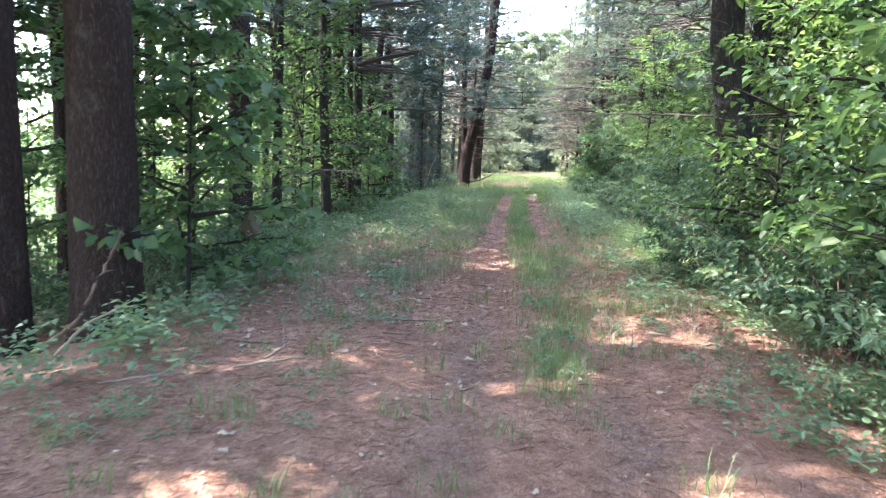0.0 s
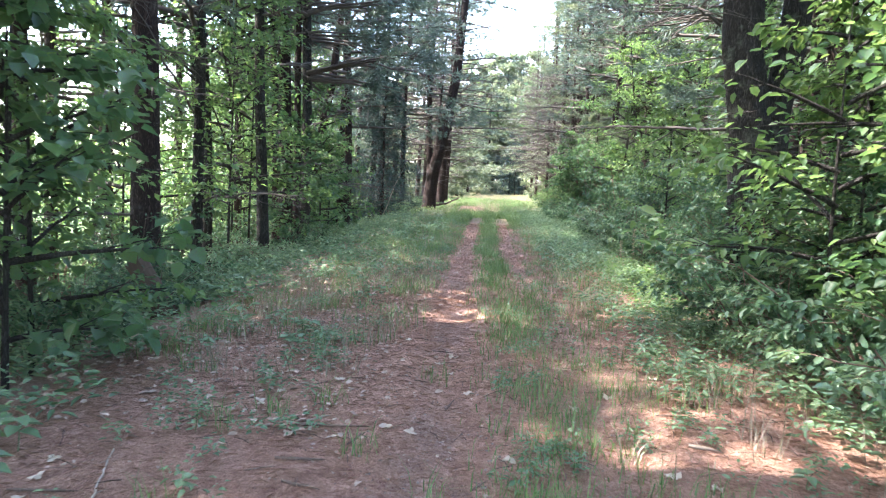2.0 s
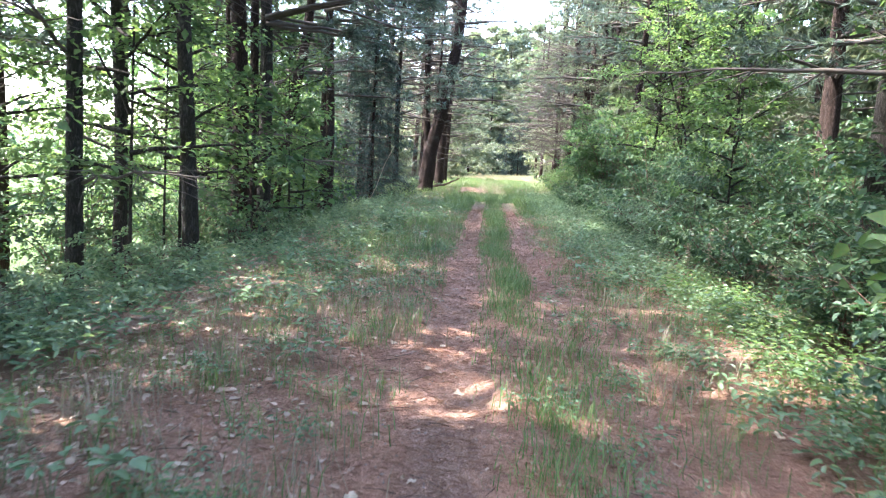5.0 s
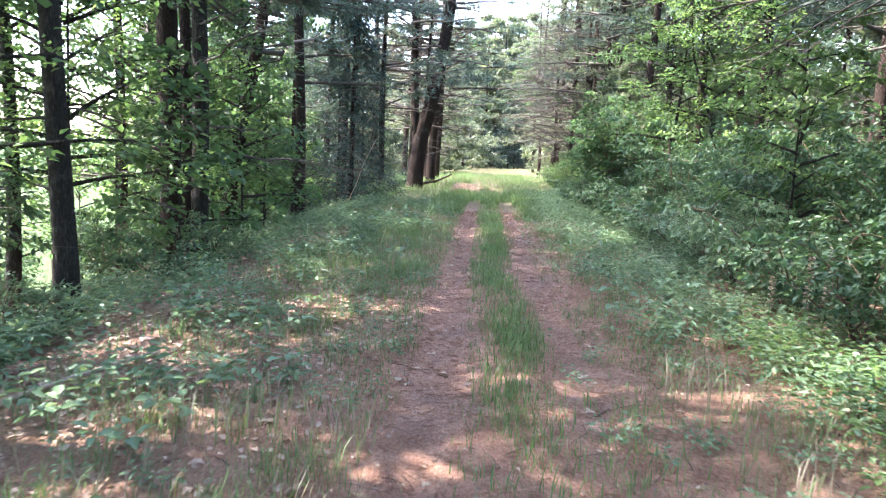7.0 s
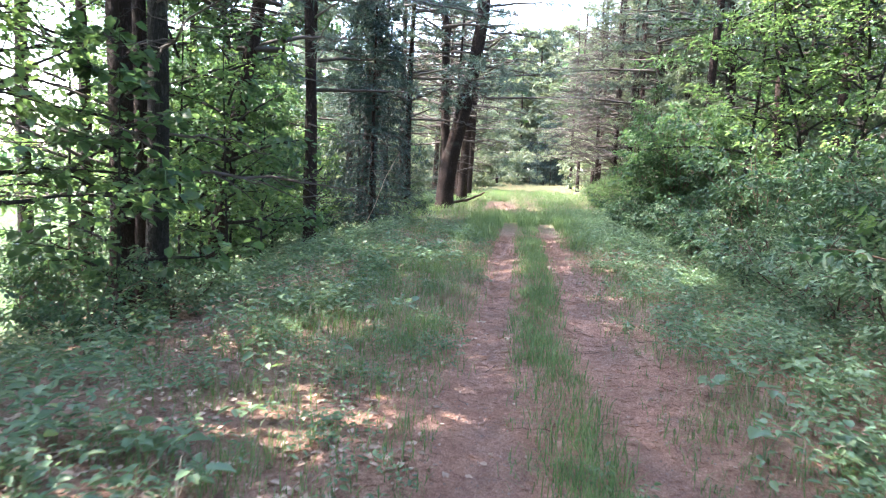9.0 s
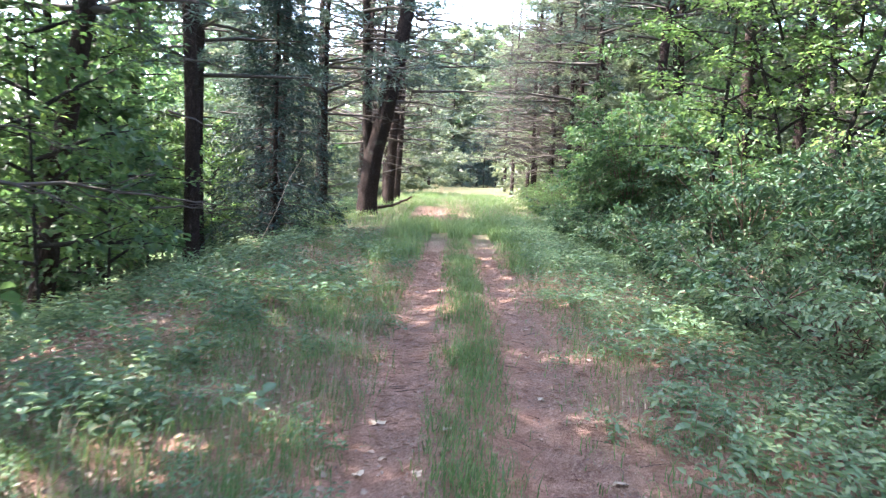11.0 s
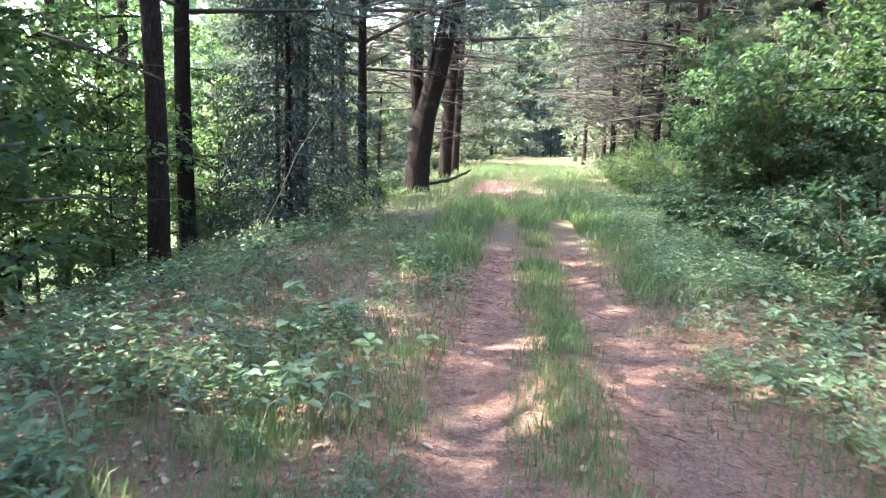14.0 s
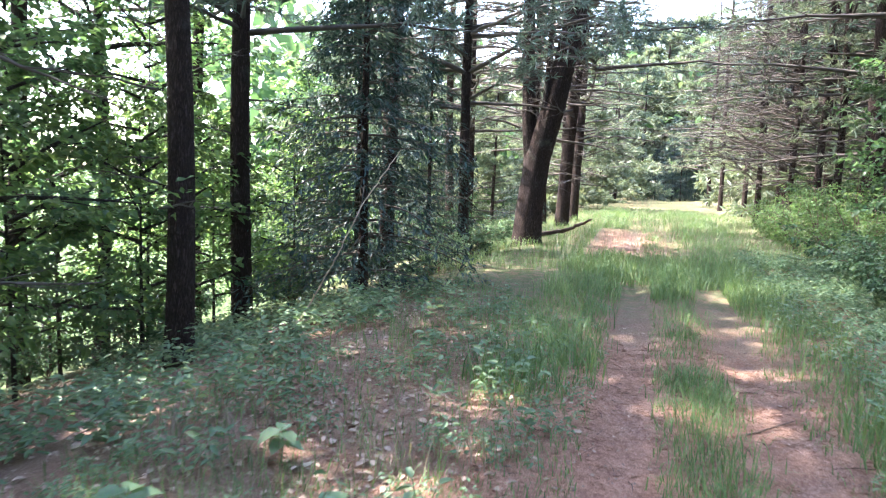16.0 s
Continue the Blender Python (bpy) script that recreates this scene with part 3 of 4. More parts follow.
pine_at(-5.95, 24.4, 0.17, 1, 0.4, 0.0, 0.0, 14, False, "pine trunk leaning over towards the lane", 10, True, bend=through_points((0, 2, 5, 8, 14), (0, 0.28, 0.85, 1.2, 1.4)), most=3)
pine_at(-8.8, 34.0, 0.13, 0, 5.6)
pine_at(-5.6, 36.0, 0.16, 2, 4.6)
pine_at(-4.9, 34.2, 0.12, 0, 4.6, h=16)
# forked pines where the sun falls on the lane
FORK = through_points((-0.3, 0, 0.8, 2.1, 3.2, 5.0, 7.0, 17), (0, 0, 0.03, 0.17, 0.46, 0.85, 1.15, 1.9))
fork = pine_at(-3.12, 39.5, 0.35, 1, 3.0, h=17, detail=True, label="stout dark pine forking above its leaning base", dead=22, bend=FORK, z0=2.5, z1=9)
dead_on(fork, FORK, 0.3, 17, 3.2, 6.5, 9, 8, 5, (-0.7, 0.5), 1.35)
pine_at(-3.2, 39.55, 0.2, 0, 1.0, h=16, dead=14, detail=True, label="side stem of a forked pine beside the lane", bend=through_points((0, 1.2, 2.2, 3.0, 5.0, 16), (0, 0.06, 0.08, 0.0, -0.08, -0.5)), z0=3)
pine_at(-3.05, 39.3, 0.09, 0, 2.0, h=9, dead=6, crown=False, label="thin stem grown up in the fork of a pine", bend=through_points((0, 1.5, 2.4, 5.0, 9), (0, 0.1, 0.22, 0.32, 0.5)), z0=3, z1=7, most=4)
pine_at(-3.55, 43.5, 0.12, 0, 1.6, 0.012, 0.0, 16, dead=16)
lean = straight(0.055, 0.0, 0.05)
second = pine_at(-3.0, 47.0, 0.24, 0, 5.0, h=17, dead=18, detail=True, bend=lean)
dead_on(second, lean, 0.2, 17, 3.4, 7.0, 6, 8, 5, (-0.6, 0.6), 1.3)
LOW_PINE = pine("low_pine", 13, 3.6, 3.9, 13, 6, 0.2, 8)
for x, y, r in ((-4.3, 37.6, 0.13), (-5.4, 42.6, 0.16), (5.9, 16.8, 0.16), (6.6, 21.5, 0.17)):
    me = trunk_mesh("pine_trunk", 16, r, straight(0.01, 0.0, 0.05), BARK_PINE, 16, 40, 0.07, flare=0.35)
    tree("pine_tree", x, y, me, LOW_PINE, 1.0, x * 5 + y, "dark pine whose needled boughs reach over the lane" if x < 0 else "dark pine with low needled boughs behind the shrubs", "pine tree", "pines along the lane")
AIRY = [pine("airy_pine_a", 14, 2.6, 3.7, 17, 3, 0.24, 6, NEEDLE_PALE, 0.05), pine("airy_pine_b", 16, 3.2, 3.9, 17, 3, 0.24, 6, NEEDLE_PALE, 0.05)]
for k, (x, y, r) in enumerate(((4.5, 49.5, 0.12), (5.4, 54.5, 0.14), (4.6, 59.5, 0.13), (-4.2, 51.5, 0.14), (-4.0, 57.5, 0.14), (-3.9, 45.0, 0.12), (4.7, 40.5, 0.11), (5.0, 44.8, 0.12), (6.4, 50.5, 0.15), (5.9, 65.5, 0.14), (-4.6, 63.0, 0.14), (4.3, 67.0, 0.14), (4.5, 76.0, 0.14))):
    me = trunk_mesh("pine_trunk", 17, r, straight(0.0, 0.0, 0.06), BARK_PINE, 12, 30, 0.07, flare=0.35)
    tree("pine_tree", x, y, me, AIRY[k % 2], 1.0, k * 1.7, "slender pine with airy boughs reaching over the lane", "pine tree", "pines along the lane")
# right-hand clump of stout stems
pine_at(3.12, 11.9, 0.30, 0, 0.0, h=18, mat=BARK_GREY, detail=True, label="stout old pine stem with crooked dead boughs", dead=12, bend=through_points((0, 1.2, 2.4, 3.4, 6, 18), (0.0, 0.08, -0.02, -0.2, -0.3, -0.3)), z0=2.2, z1=6)
pine_at(3.36, 11.95, 0.22, 1, 2.0, h=18, mat=BARK_GREY, detail=True, label="stout pine stem grown against an older one", dead=10, bend=through_points((0, 1.5, 2.6, 3.4, 6, 18), (0.05, 0.05, 0.05, 0.18, 0.4, 0.9)), z0=2.2, z1=6)
pine_at(4.1, 14.6, 0.18, 2, 3.0, -0.02, 0.0, 18, True, mat=BARK_GREY, dead=14, z0=2.0, z1=6)
for x, y, r, k in ((5.6, 15.0, 0.20, 1), (6.5, 19.0, 0.16, 2), (5.7, 29.5, 0.14, 1), (5.2, 34.5, 0.16, 0), (5.45, 43.5, 0.24, 2), (6.1, 44.3, 0.20, 1), (4.4, 49.0, 0.14, 0), (4.6, 45.5, 0.11, 1), (5.0, 53.0, 0.14, 0),
                   (5.5, 56.0, 0.15, 1), (6.0, 60.0, 0.17, 0), (8.0, 25.0, 0.18, 2), (9.0, 34.0, 0.18, 1), (8.4, 13.0, 0.2, 2), (7.4, 47.0, 0.18, 0), (9.5, 54.0, 0.2, 2), (10.5, 19.0, 0.2, 1), (11.0, 42.0, 0.2, 0), (7.0, 38.5, 0.15, 0), (6.6, 52.0, 0.13, 1), (4.2, 47.2, 0.10, 1), (4.9, 46.6, 0.12, 0), (3.9, 51.0, 0.10, 0), (5.6, 48.6, 0.13, 1), (4.4, 54.6, 0.12, 1)):
    bend = straight(rng.uniform(-0.02, 0.02), 0.0)
    root = pine_at(x, y, r, k, x * 3 + y, h=18, dead=11, bend=bend, crown=not (44.5 < y < 60 and x < 6.5))
    if 42 < y < 62 and x < 7:
        dead_on(root, bend, r, 18, 1.6, 8.0, 16, 8, 3, (2.2, 4.1), 1.15)
# from (-7.6, 13.5) to (-9.6, 28.6): high crowns added to block the sun
for x, y, r, k in ((-8.5, 15.5, 0.14, 1), (-7.5, 23.0, 0.11, 0), (-9.0, 30.0, 0.14, 2), (-7.0, 40.0, 0.15, 1), (-6.5, 45.0, 0.16, 0), (-5.0, 53.0, 0.17, 2), (-7.2, 10.5, 0.13, 1), (-7.6, 13.5, 0.16, 2), (-8.3, 17.2, 0.17, 2), (-7.3, 6.0, 0.17, 2), (-9.8, 19.5, 0.17, 2), (-9.0, 10.5, 0.16, 2), (-10.2, 25.3, 0.17, 2), (-9.6, 28.6, 0.17, 2), (-2.95, 51.0, 0.2, 1)):
    pine_at(x, y, r, k, x * 2 + y, rng.uniform(-0.02, 0.02), 0.0, 16)

# pines with boughs down to the ground, further along the lane
for k, (x, y, s) in enumerate(((7.0, 57.0, 0.8), (8.4, 63.0, 1.0), (8.8, 71.0, 1.0), (9.8, 78.0, 1.1), (10.4, 86.0, 1.1), (-4.0, 66.0, 0.75), (-3.0, 74.0, 0.8), (-2.2, 83.0, 0.8), (-7.0, 70.0, 0.7), (-8.0, 60.0, 0.65), (-7.0, 80.0, 0.75),
                              (10.5, 62.0, 1.1), (11.5, 72.0, 1.2), (9.5, 48.0, 1.0), (13.0, 52.0, 1.1), (12.5, 30.0, 1.0), (13.5, 38.0, 1.1), (12.0, 12.0, 1.0), (12.5, 22.0, 1.0), (-10.0, 88.0, 1.2), (-11.5, 66.0, 0.8), (-11.0, 48.0, 0.9),
                              (0.0, 104.0, 1.1), (4.5, 106.0, 1.2), (-5.0, 101.0, 1.1), (9.0, 102.0, 1.2), (2.5, 112.0, 1.5), (9.6, 94.0, 1.1), (-2.6, 92.0, 0.9), (-7.0, 108.0, 1.1), (12.0, 90.0, 1.3), (-3.0, 115.0, 1.5), (1.0, 119.0, 1.6), (5.5, 117.0, 1.6), (9.5, 113.0, 1.5))):
    me = trunk_mesh("pine_trunk", 14 * s, 0.17 * s, straight(), BARK_PINE, 12, 24, 0.06)
    tree("pine_tree", x, y, me, FULL[k % 2], s, k * 1.9, "pine with sunlit pale green needles and boughs down to the grass", "pine tree", "far pines")

# broadleaved trees whose crowns close over the lane
thin = [trunk_mesh("maple_trunk", 12, 0.11, straight(0.0, 0.0, 0.18), BARK_GREY, 14, 40, 0.05), trunk_mesh("maple_trunk", 13, 0.09, straight(0.0, 0.0, 0.15), BARK_GREY, 14, 40, 0.05)]
# those far left and behind the start, mostly unseen, are added for shade
for k, (x, y, s) in enumerate(((-5.9, 16.6, 0.9), (4.8, 7.4, 0.9), (-7.0, 18.8, 0.9), (6.5, 3.0, 1.0), (-6.0, 1.0, 1.0), (-8.2, 5.2, 1.0), (-6.6, 3.9, 0.9), (-9.4, 7.4, 1.0), (-7.8, 2.6, 1.0), (4.2, -3.0, 1.0),
                              (-4.2, -4.0, 1.0), (0.5, -7.0, 1.0), (7.2, 10.0, 1.0), (7.8, 30.0, 1.0), (7.0, 38.0, 1.0), (-11.5, 12.0, 0.9), (-7.9, 7.7, 0.95), (-9.6, 9.2, 1.0), (-7.2, 8.2, 0.9), (-8.6, 27.0, 1.0), (-8.1, 30.6, 0.95), (-4.6, 2.2, 1.0), (3.9, 1.0, 1.0), (-2.6, -2.6, 1.0), (2.6, -4.6, 1.0), (-5.2, -1.4, 1.0), (-7.2, -2.8, 1.0), (5.6, -1.4, 1.0), (-1.0, -9.4, 1.0), (3.4, -8.2, 1.0), (-4.4, -8.6, 1.0), (6.4, -6.0, 1.0), (-8.8, -0.4, 1.0))):
    tree("maple_tree", x, y, thin[k % 2], MAPLE[k % 2], s, k * 1.7, "slim grey maple with bright green leaves in layers", "maple tree", "maples along the lane")
# crooked thin stems behind the right-hand bushes
for x, y, bx, bz in ((5.5, 27.0, (0, -0.15, -0.35, -0.9, -1.2), (0, 1.5, 2.5, 4.0, 6.5)), (4.5, 28.0, (0, 0.0, 0.1, 0.2, 0.3), (0, 1.5, 2.5, 4.0, 6.5)), (5.7, 26.6, (0, 0.2, 0.5, 0.9, 1.3), (0, 1.5, 2.5, 4.0, 6.5))):
    me = trunk_mesh("maple_trunk", 6.4, 0.06, through_points(bz, bx), BARK_GREY, 10, 30, 0.04, 0.3, 0.2)
    tree("maple_tree", x, y, me, SAPLING[2], 1.0, x, "thin crooked maple stem with sparse light leaves", "maple tree", "maples along the lane", (bx[2], 0))

SAPLING.append(broadleaf("sapling_d", 3.6, 0.5, 1.5, 20, 1500, 0.14, LEAF_BEECH, 0.56, True))
SAPLING.append(broadleaf("sapling_e", 3.3, 0.3, 1.2, 18, 1000, 0.135, LEAF_MAPLE, 0.9, True))
slim = [trunk_mesh("sapling_trunk", h * 0.98, 0.028, straight(0.0, 0.0, 0.05), BARK_GREY, 8, 24, 0.04, 0.3, 0.1) for h in (4.6, 3.4, 6.5, 3.6, 3.3)]
SAP = [(-3.65, 7.2, 4), (-4.6, 18.9, 4), (-5.2, 24.9, 4), (-3.9, 7.9, 1), (-5.4, 9.8, 2), (-4.7, 14.6, 2), (-5.2, 17.2, 2), (-6.0, 18.4, 2), (-4.9, 22.6, 0), (-5.8, 22.8, 2),
       (-6.4, 26.4, 2), (-7.4, 24.6, 2), (-6.9, 21.6, 2), (-7.8, 29.5, 0), (-6.3, 14.0, 2), (-7.0, 11.6, 2), (-6.0, 7.4, 0), (-7.0, 28.0, 0), (-8.6, 26.6, 2), (-7.6, 31.0, 2), (-8.8, 33.5, 2),
       (3.0, 4.7, 3), (3.4, 6.2, 3), (2.9, 9.0, 3), (3.3, 5.6, 1), (3.3, 7.2, 0), (3.9, 8.6, 2), (3.5, 9.7, 1), (4.6, 13.8, 2), (3.9, 19.0, 1), (4.6, 38.5, 0), (5.6, 11.0, 2), (6.4, 7.0, 2), (5.2, 4.6, 2)]
SAP += [(-8.2 - 2.4 * ((k * 0.618) % 1), 8.0 + 1.9 * k, (1, 3, 2)[k % 3]) for k in range(18)] + [(-6.4 - 1.2 * ((k * 0.37) % 1), 25.0 + 1.5 * k, (3, 1)[k % 2]) for k in range(8)]
for k, (x, y, v) in enumerate(SAP):
    tree("sapling", x, y, slim[v], SAPLING[v], 1.0, k * 2.1, ("young maple with broad green leaves at the lane's edge", "young beech with light green leaves at the lane's edge", "tall young beech with airy light green leaves", "young beech with large pale leaves over the verge", "young maple with large dark green leaves by the thick pines")[v], "sapling", "saplings along the lane")

conifer = [trunk_mesh("hemlock_trunk", 8.4, 0.08, straight(0, 0, 0.02), BARK_PINE, 10, 30, 0.05, 0.4, 0.1), trunk_mesh("hemlock_trunk", 6.9, 0.07, straight(0, 0, 0.02), BARK_PINE, 10, 30, 0.05, 0.4, 0.1)]
for k, (x, y, s) in enumerate(((-4.45, 31.8, 1.0), (-5.2, 33.4, 1.0), (-5.0, 37.2, 0.8), (-3.9, 45.0, 0.7), (4.2, 34.2, 0.55), (2.0, 90, 0.75), (3.4, 90.5, 0.8), (4.7, 91, 0.72), (2.8, 93, 0.95), (1.2, 92, 0.7), (4.0, 93, 0.9), (5.6, 92, 0.6))):
    root = tree("hemlock_tree", x, y, conifer[k % 2], HEMLOCK[k % 2], 1.0, k * 1.3, "dark green hemlock with drooping layered boughs", "hemlock tree", "hemlocks along the lane")
    root.scale = (s, s, s)
# a young pine standing out of the bushes
for x, y, sc in ((4.3, 32.9, 1.1), (5.2, 33.6, 0.9)):
    root = tree("young_pine", x, y, trunk_mesh("young_pine_trunk", 4.0, 0.05, straight(0, 0, 0.02), BARK_PINE, 8, 20, 0.04), YOUNG, 1.0, x * 9, "bushy young pine with soft light green needles", "pine tree", "young pines")
    root.scale = (sc, sc, sc)
# tall round bushes of many upright stems beside the lane
TALL = [shrub("tall_bush_a", 3.2, 1.1, 26, 6500, 0.095, LEAF_MAPLE, 0.6, True, 1), shrub("tall_bush_b", 2.2, 1.1, 20, 4200, 0.10, LEAF_SHRUB, 0.6, True, 1), shrub("pale_bush", 1.6, 1.1, 18, 4000, 0.06, LEAF_BEECH, 0.6, True, 1)]
for x, y, v, sc in ((3.65, 30.4, 0, 1.15), (4.6, 31.2, 0, 1.25), (3.35, 31.6, 0, 0.95), (4.9, 29.6, 1, 1.0), (5.3, 27.6, 1, 0.9), (3.5, 36.6, 2, 0.9), (3.3, 38.4, 2, 1.0), (4.3, 39.8, 2, 1.2), (3.4, 41.6, 2, 1.0), (4.4, 43.4, 2, 1.1), (3.6, 45.4, 2, 1.0)):
    root = new("bush")
    root.location, root.rotation_euler, root.scale = (x, y, gz(x, y)), (0, 0, x * 7 + y), (sc, sc, sc)
    tagged(root, ("tall round green bush of many upright stems", "leafy dark green bush behind low herbs", "pale sunlit bush with small yellow-green leaves")[v], "bush", "bushes along the lane")
    gaps(part("leafage", TALL[v][0], root), 6)
    part("branching", TALL[v][1], root)

# ---- shrubs along both edges ----
k = 0
for y in np.arange(3.0, 46.0, 0.95):
    for side in (-1, 1):
        for row in range(3 if side > 0 else 1 + (y < 14)):
            x = side * (((2.55 if y < 15 else 3.0) if side > 0 else 4.1) + row * 0.95 + rng.uniform(-0.2, 0.35))
            yy = y + rng.uniform(-0.4, 0.4)
            if side < 0 and (yy < 7.4 or 22.0 < yy < 31.0 or (yy > 13 and rng.uniform() < 0.35)):
                continue
            if side > 0 and (row == 0 and (10.2 < yy < 14.9 or yy > 36) or (25.5 < yy and 3.4 < x < 4.9)):
                continue
            v = int(rng.integers(0, 4)) if row else int(rng.choice([1, 3]))
            v = 2 if row == 2 else v
            s = rng.uniform(0.75, 1.1) if side > 0 else rng.uniform(0.55, 0.85)
            root = new("shrub")
            root.location, root.rotation_euler, root.scale = (x, yy, gz(x, yy)), (0, 0, rng.uniform(0, 6.3)), (s, s, s * rng.uniform(0.85, 1.1))
            tagged(root, "low leafy green shrub" if v in (1, 3) else "dense leafy shrub taller than the herbs", "shrub", "shrubs along the lane")
            gaps(part("leafage", SHRUB[v][0], root), 6)
            part("branching", SHRUB[v][1], root)
            k += 1
for x, y, v, s in ((3.0, 29.3, 0, 0.75), (3.6, 28.9, 0, 0.85), (4.3, 28.9, 2, 0.7), (2.95, 30.6, 1, 0.8), (2.8, 32.0, 1, 0.8), (3.0, 33.4, 0, 0.7), (2.9, 11.2, 1, 0.9), (2.85, 12.5, 0, 0.75), (3.25, 10.6, 0, 0.9), (3.4, 12.8, 2, 0.8)):
    root = new("shrub")
    root.location, root.rotation_euler, root.scale = (x, y, gz(x, y)), (0, 0, x * 7), (s, s, s)
    tagged(root, "leafy shrub at the foot of the stout pine stems" if y < 20 else "leafy shrub at the foot of a tall bush", "shrub", "shrubs along the lane")
    gaps(part("leafage", SHRUB[v][0], root), 6)
    part("branching", SHRUB[v][1], root)
# filler shrubs behind the edge, added to darken what shows through it
for k in range(60):
    x, y = 5.4 + 5.5 * ((k * 0.618) % 1), 2.0 + 0.75 * k
    s = rng.uniform(0.8, 1.3)
    root = new("shrub")
    root.location, root.rotation_euler, root.scale = (x, y, gz(x, y)), (0, 0, rng.uniform(0, 6.3)), (s, s, s)
    tagged(root, "leafy shrub added among the pines to darken the gaps", "shrub", "shrubs in the wood")
    part("leafage", SHRUB[(2, 0)[k % 2]][0], root)
    part("branching", SHRUB[(2, 0)[k % 2]][1], root)
for k in range(46):
    x, y = (-6.0 - 4.6 * ((k * 0.618) % 1), 7.0 + 1.0 * k) if k < 36 else (-6.3 - 2.4 * ((k * 0.618) % 1), 23.0 + 0.75 * (k - 36))
    v, s = (0, 2, 1)[k % 3], rng.uniform(0.7, 1.1) if k < 36 else rng.uniform(0.5, 0.7)
    root = new("shrub")
    root.location, root.rotation_euler, root.scale = (x, y, gz(x, y)), (0, 0, rng.uniform(0, 6.3)), (s, s, s)
    tagged(root, "leafy shrub on the bank towards the field", "shrub", "shrubs along the lane")
    part("leafage", SHRUB[v][0], root)
    part("branching", SHRUB[v][1], root)


# ---- grass, herbs and litter ----
def grass(name, P, H, mat, label, width=0.006):
    """Bent blades of grass: a tapering strip of two quads' length each."""
    n = len(P)
    az = rng.uniform(0, 6.3, n)
    d = np.stack([np.cos(az), np.sin(az), np.zeros(n)], 1)
    s = np.stack([-np.sin(az), np.cos(az), np.zeros(n)], 1) * width * rng.uniform(0.6, 1.3, (n, 1))
    H = H[:, None]
    up = np.array([[0, 0, 1.0]])
    b = rng.uniform(0.15, 1.1, (n, 1)) * H
    m1, tip = P + up * H * 0.55 + d * b * 0.3, P + up * H * rng.uniform(0.6, 1.0, (n, 1)) + d * b
    V = np.stack([P - s, P + s, m1 + s * 0.8, m1 - s * 0.8, tip], 1).reshape(-1, 3)
    q = np.arange(n)[:, None] * 5
    F = np.concatenate([q + np.array([[0, 1, 2]]), q + np.array([[0, 2, 3]]), q + np.array([[3, 2, 4]])])
    return tagged(new(name, mesh_of(name, V, F, mat)), label, "grass", kind="stuff")


def scatter(n, x0, x1, y0, y1, clump=0.0, spread=0.12):
    """Places on the ground, gathered in tufts where clump is over 0."""
    if clump > 0:
        c = np.stack([rng.uniform(x0, x1, int(n / clump) + 1), rng.uniform(y0, y1, int(n / clump) + 1)], 1)
        p = c[rng.integers(0, len(c), n)] + rng.normal(0, spread, (n, 2))
    else:
        p = np.stack([rng.uniform(x0, x1, n), rng.uniform(y0, y1, n)], 1)
    return p


def on_ground(p):
    return np.stack([p[:, 0], p[:, 1], ground_z(p[:, 0], p[:, 1]) - 0.005], 1)


# the green strip between the wheel tracks
p = np.concatenate([scatter(3600, -0.15, 0.25, 4.4, 13.0, 24, 0.13), scatter(2600, 0.1, 0.75, 4.8, 13.5, 16, 0.12), scatter(10500, -0.10, 0.20, 13.0, 28.0, 26, 0.10), scatter(9000, -0.15, 0.18, 26.0, 60.0, 30, 0.12)])
p[:, 0] += lane_x(p[:, 1]) + 0.05 * np.sin(p[:, 1] * 0.9)
p = p[rng.uniform(0, 1, len(p)) < 0.62 + 0.38 * np.sin(p[:, 1] * 1.9 + 1.2) * np.sin(p[:, 1] * 0.7 + p[:, 0] * 6)]
grass("lane_grass", on_ground(p), rng.uniform(0.05, 0.2, len(p)), GRASS_GREEN, "green grass strip between the wheel tracks", 0.0035)
# lush grass in the shade further on
p = np.concatenate([scatter(9000, -1.7, -0.85, 26.8, 60.0, 22, 0.14), scatter(3200, 0.75, 1.5, 25.5, 38.0, 22, 0.14), scatter(4500, 0.75, 2.4, 38.0, 60.0, 22, 0.14), scatter(4200, -2.2, 2.8, 49.0, 66.0, 20, 0.25), scatter(6500, -1.2, 1.2, 31.5, 37.0, 20, 0.15), scatter(5000, -4.0, -1.4, 34.0, 60.0, 16, 0.3), scatter(4000, 0.6, 4.0, 36.0, 60.0, 16, 0.3)])
u = np.abs(np.abs(p[:, 0]) - 0.5)
p = p[~((p[:, 0] > -1.6) & (p[:, 0] < 0.15) & (p[:, 1] > 37.2) & (p[:, 1] < 46.5)) & ~((u < 0.2) & (p[:, 1] < 33.0))]
grass("verge_grass", on_ground(p), rng.uniform(0.1, 0.36, len(p)), GRASS_GREEN, "tall green grass beside and across the lane", 0.005)
p = np.concatenate([scatter(6500, -3.2, -0.95, 8.0, 24.0, 28, 0.10), scatter(6500, -2.7, -0.9, 17.0, 24.0, 26, 0.12), scatter(4500, 0.85, 2.4, 7.0, 24.0, 16, 0.14), scatter(900, -2.8, 1.4, 2.5, 8.0, 30, 0.07), scatter(3500, -3.4, -1.2, 24.0, 32.0, 22, 0.2)])
grass("thin_grass", on_ground(p), rng.uniform(0.05, 0.26, len(p)), GRASS_GREEN, "thin green grass tufts on the verge", 0.0028)
p = np.concatenate([scatter(2300, -3.2, -1.0, 7.5, 26.0, 24, 0.14), scatter(1500, 0.8, 2.4, 5.0, 26.0, 20, 0.14), scatter(3000, -2.2, 2.2, 36.0, 55.0, 20, 0.3)])
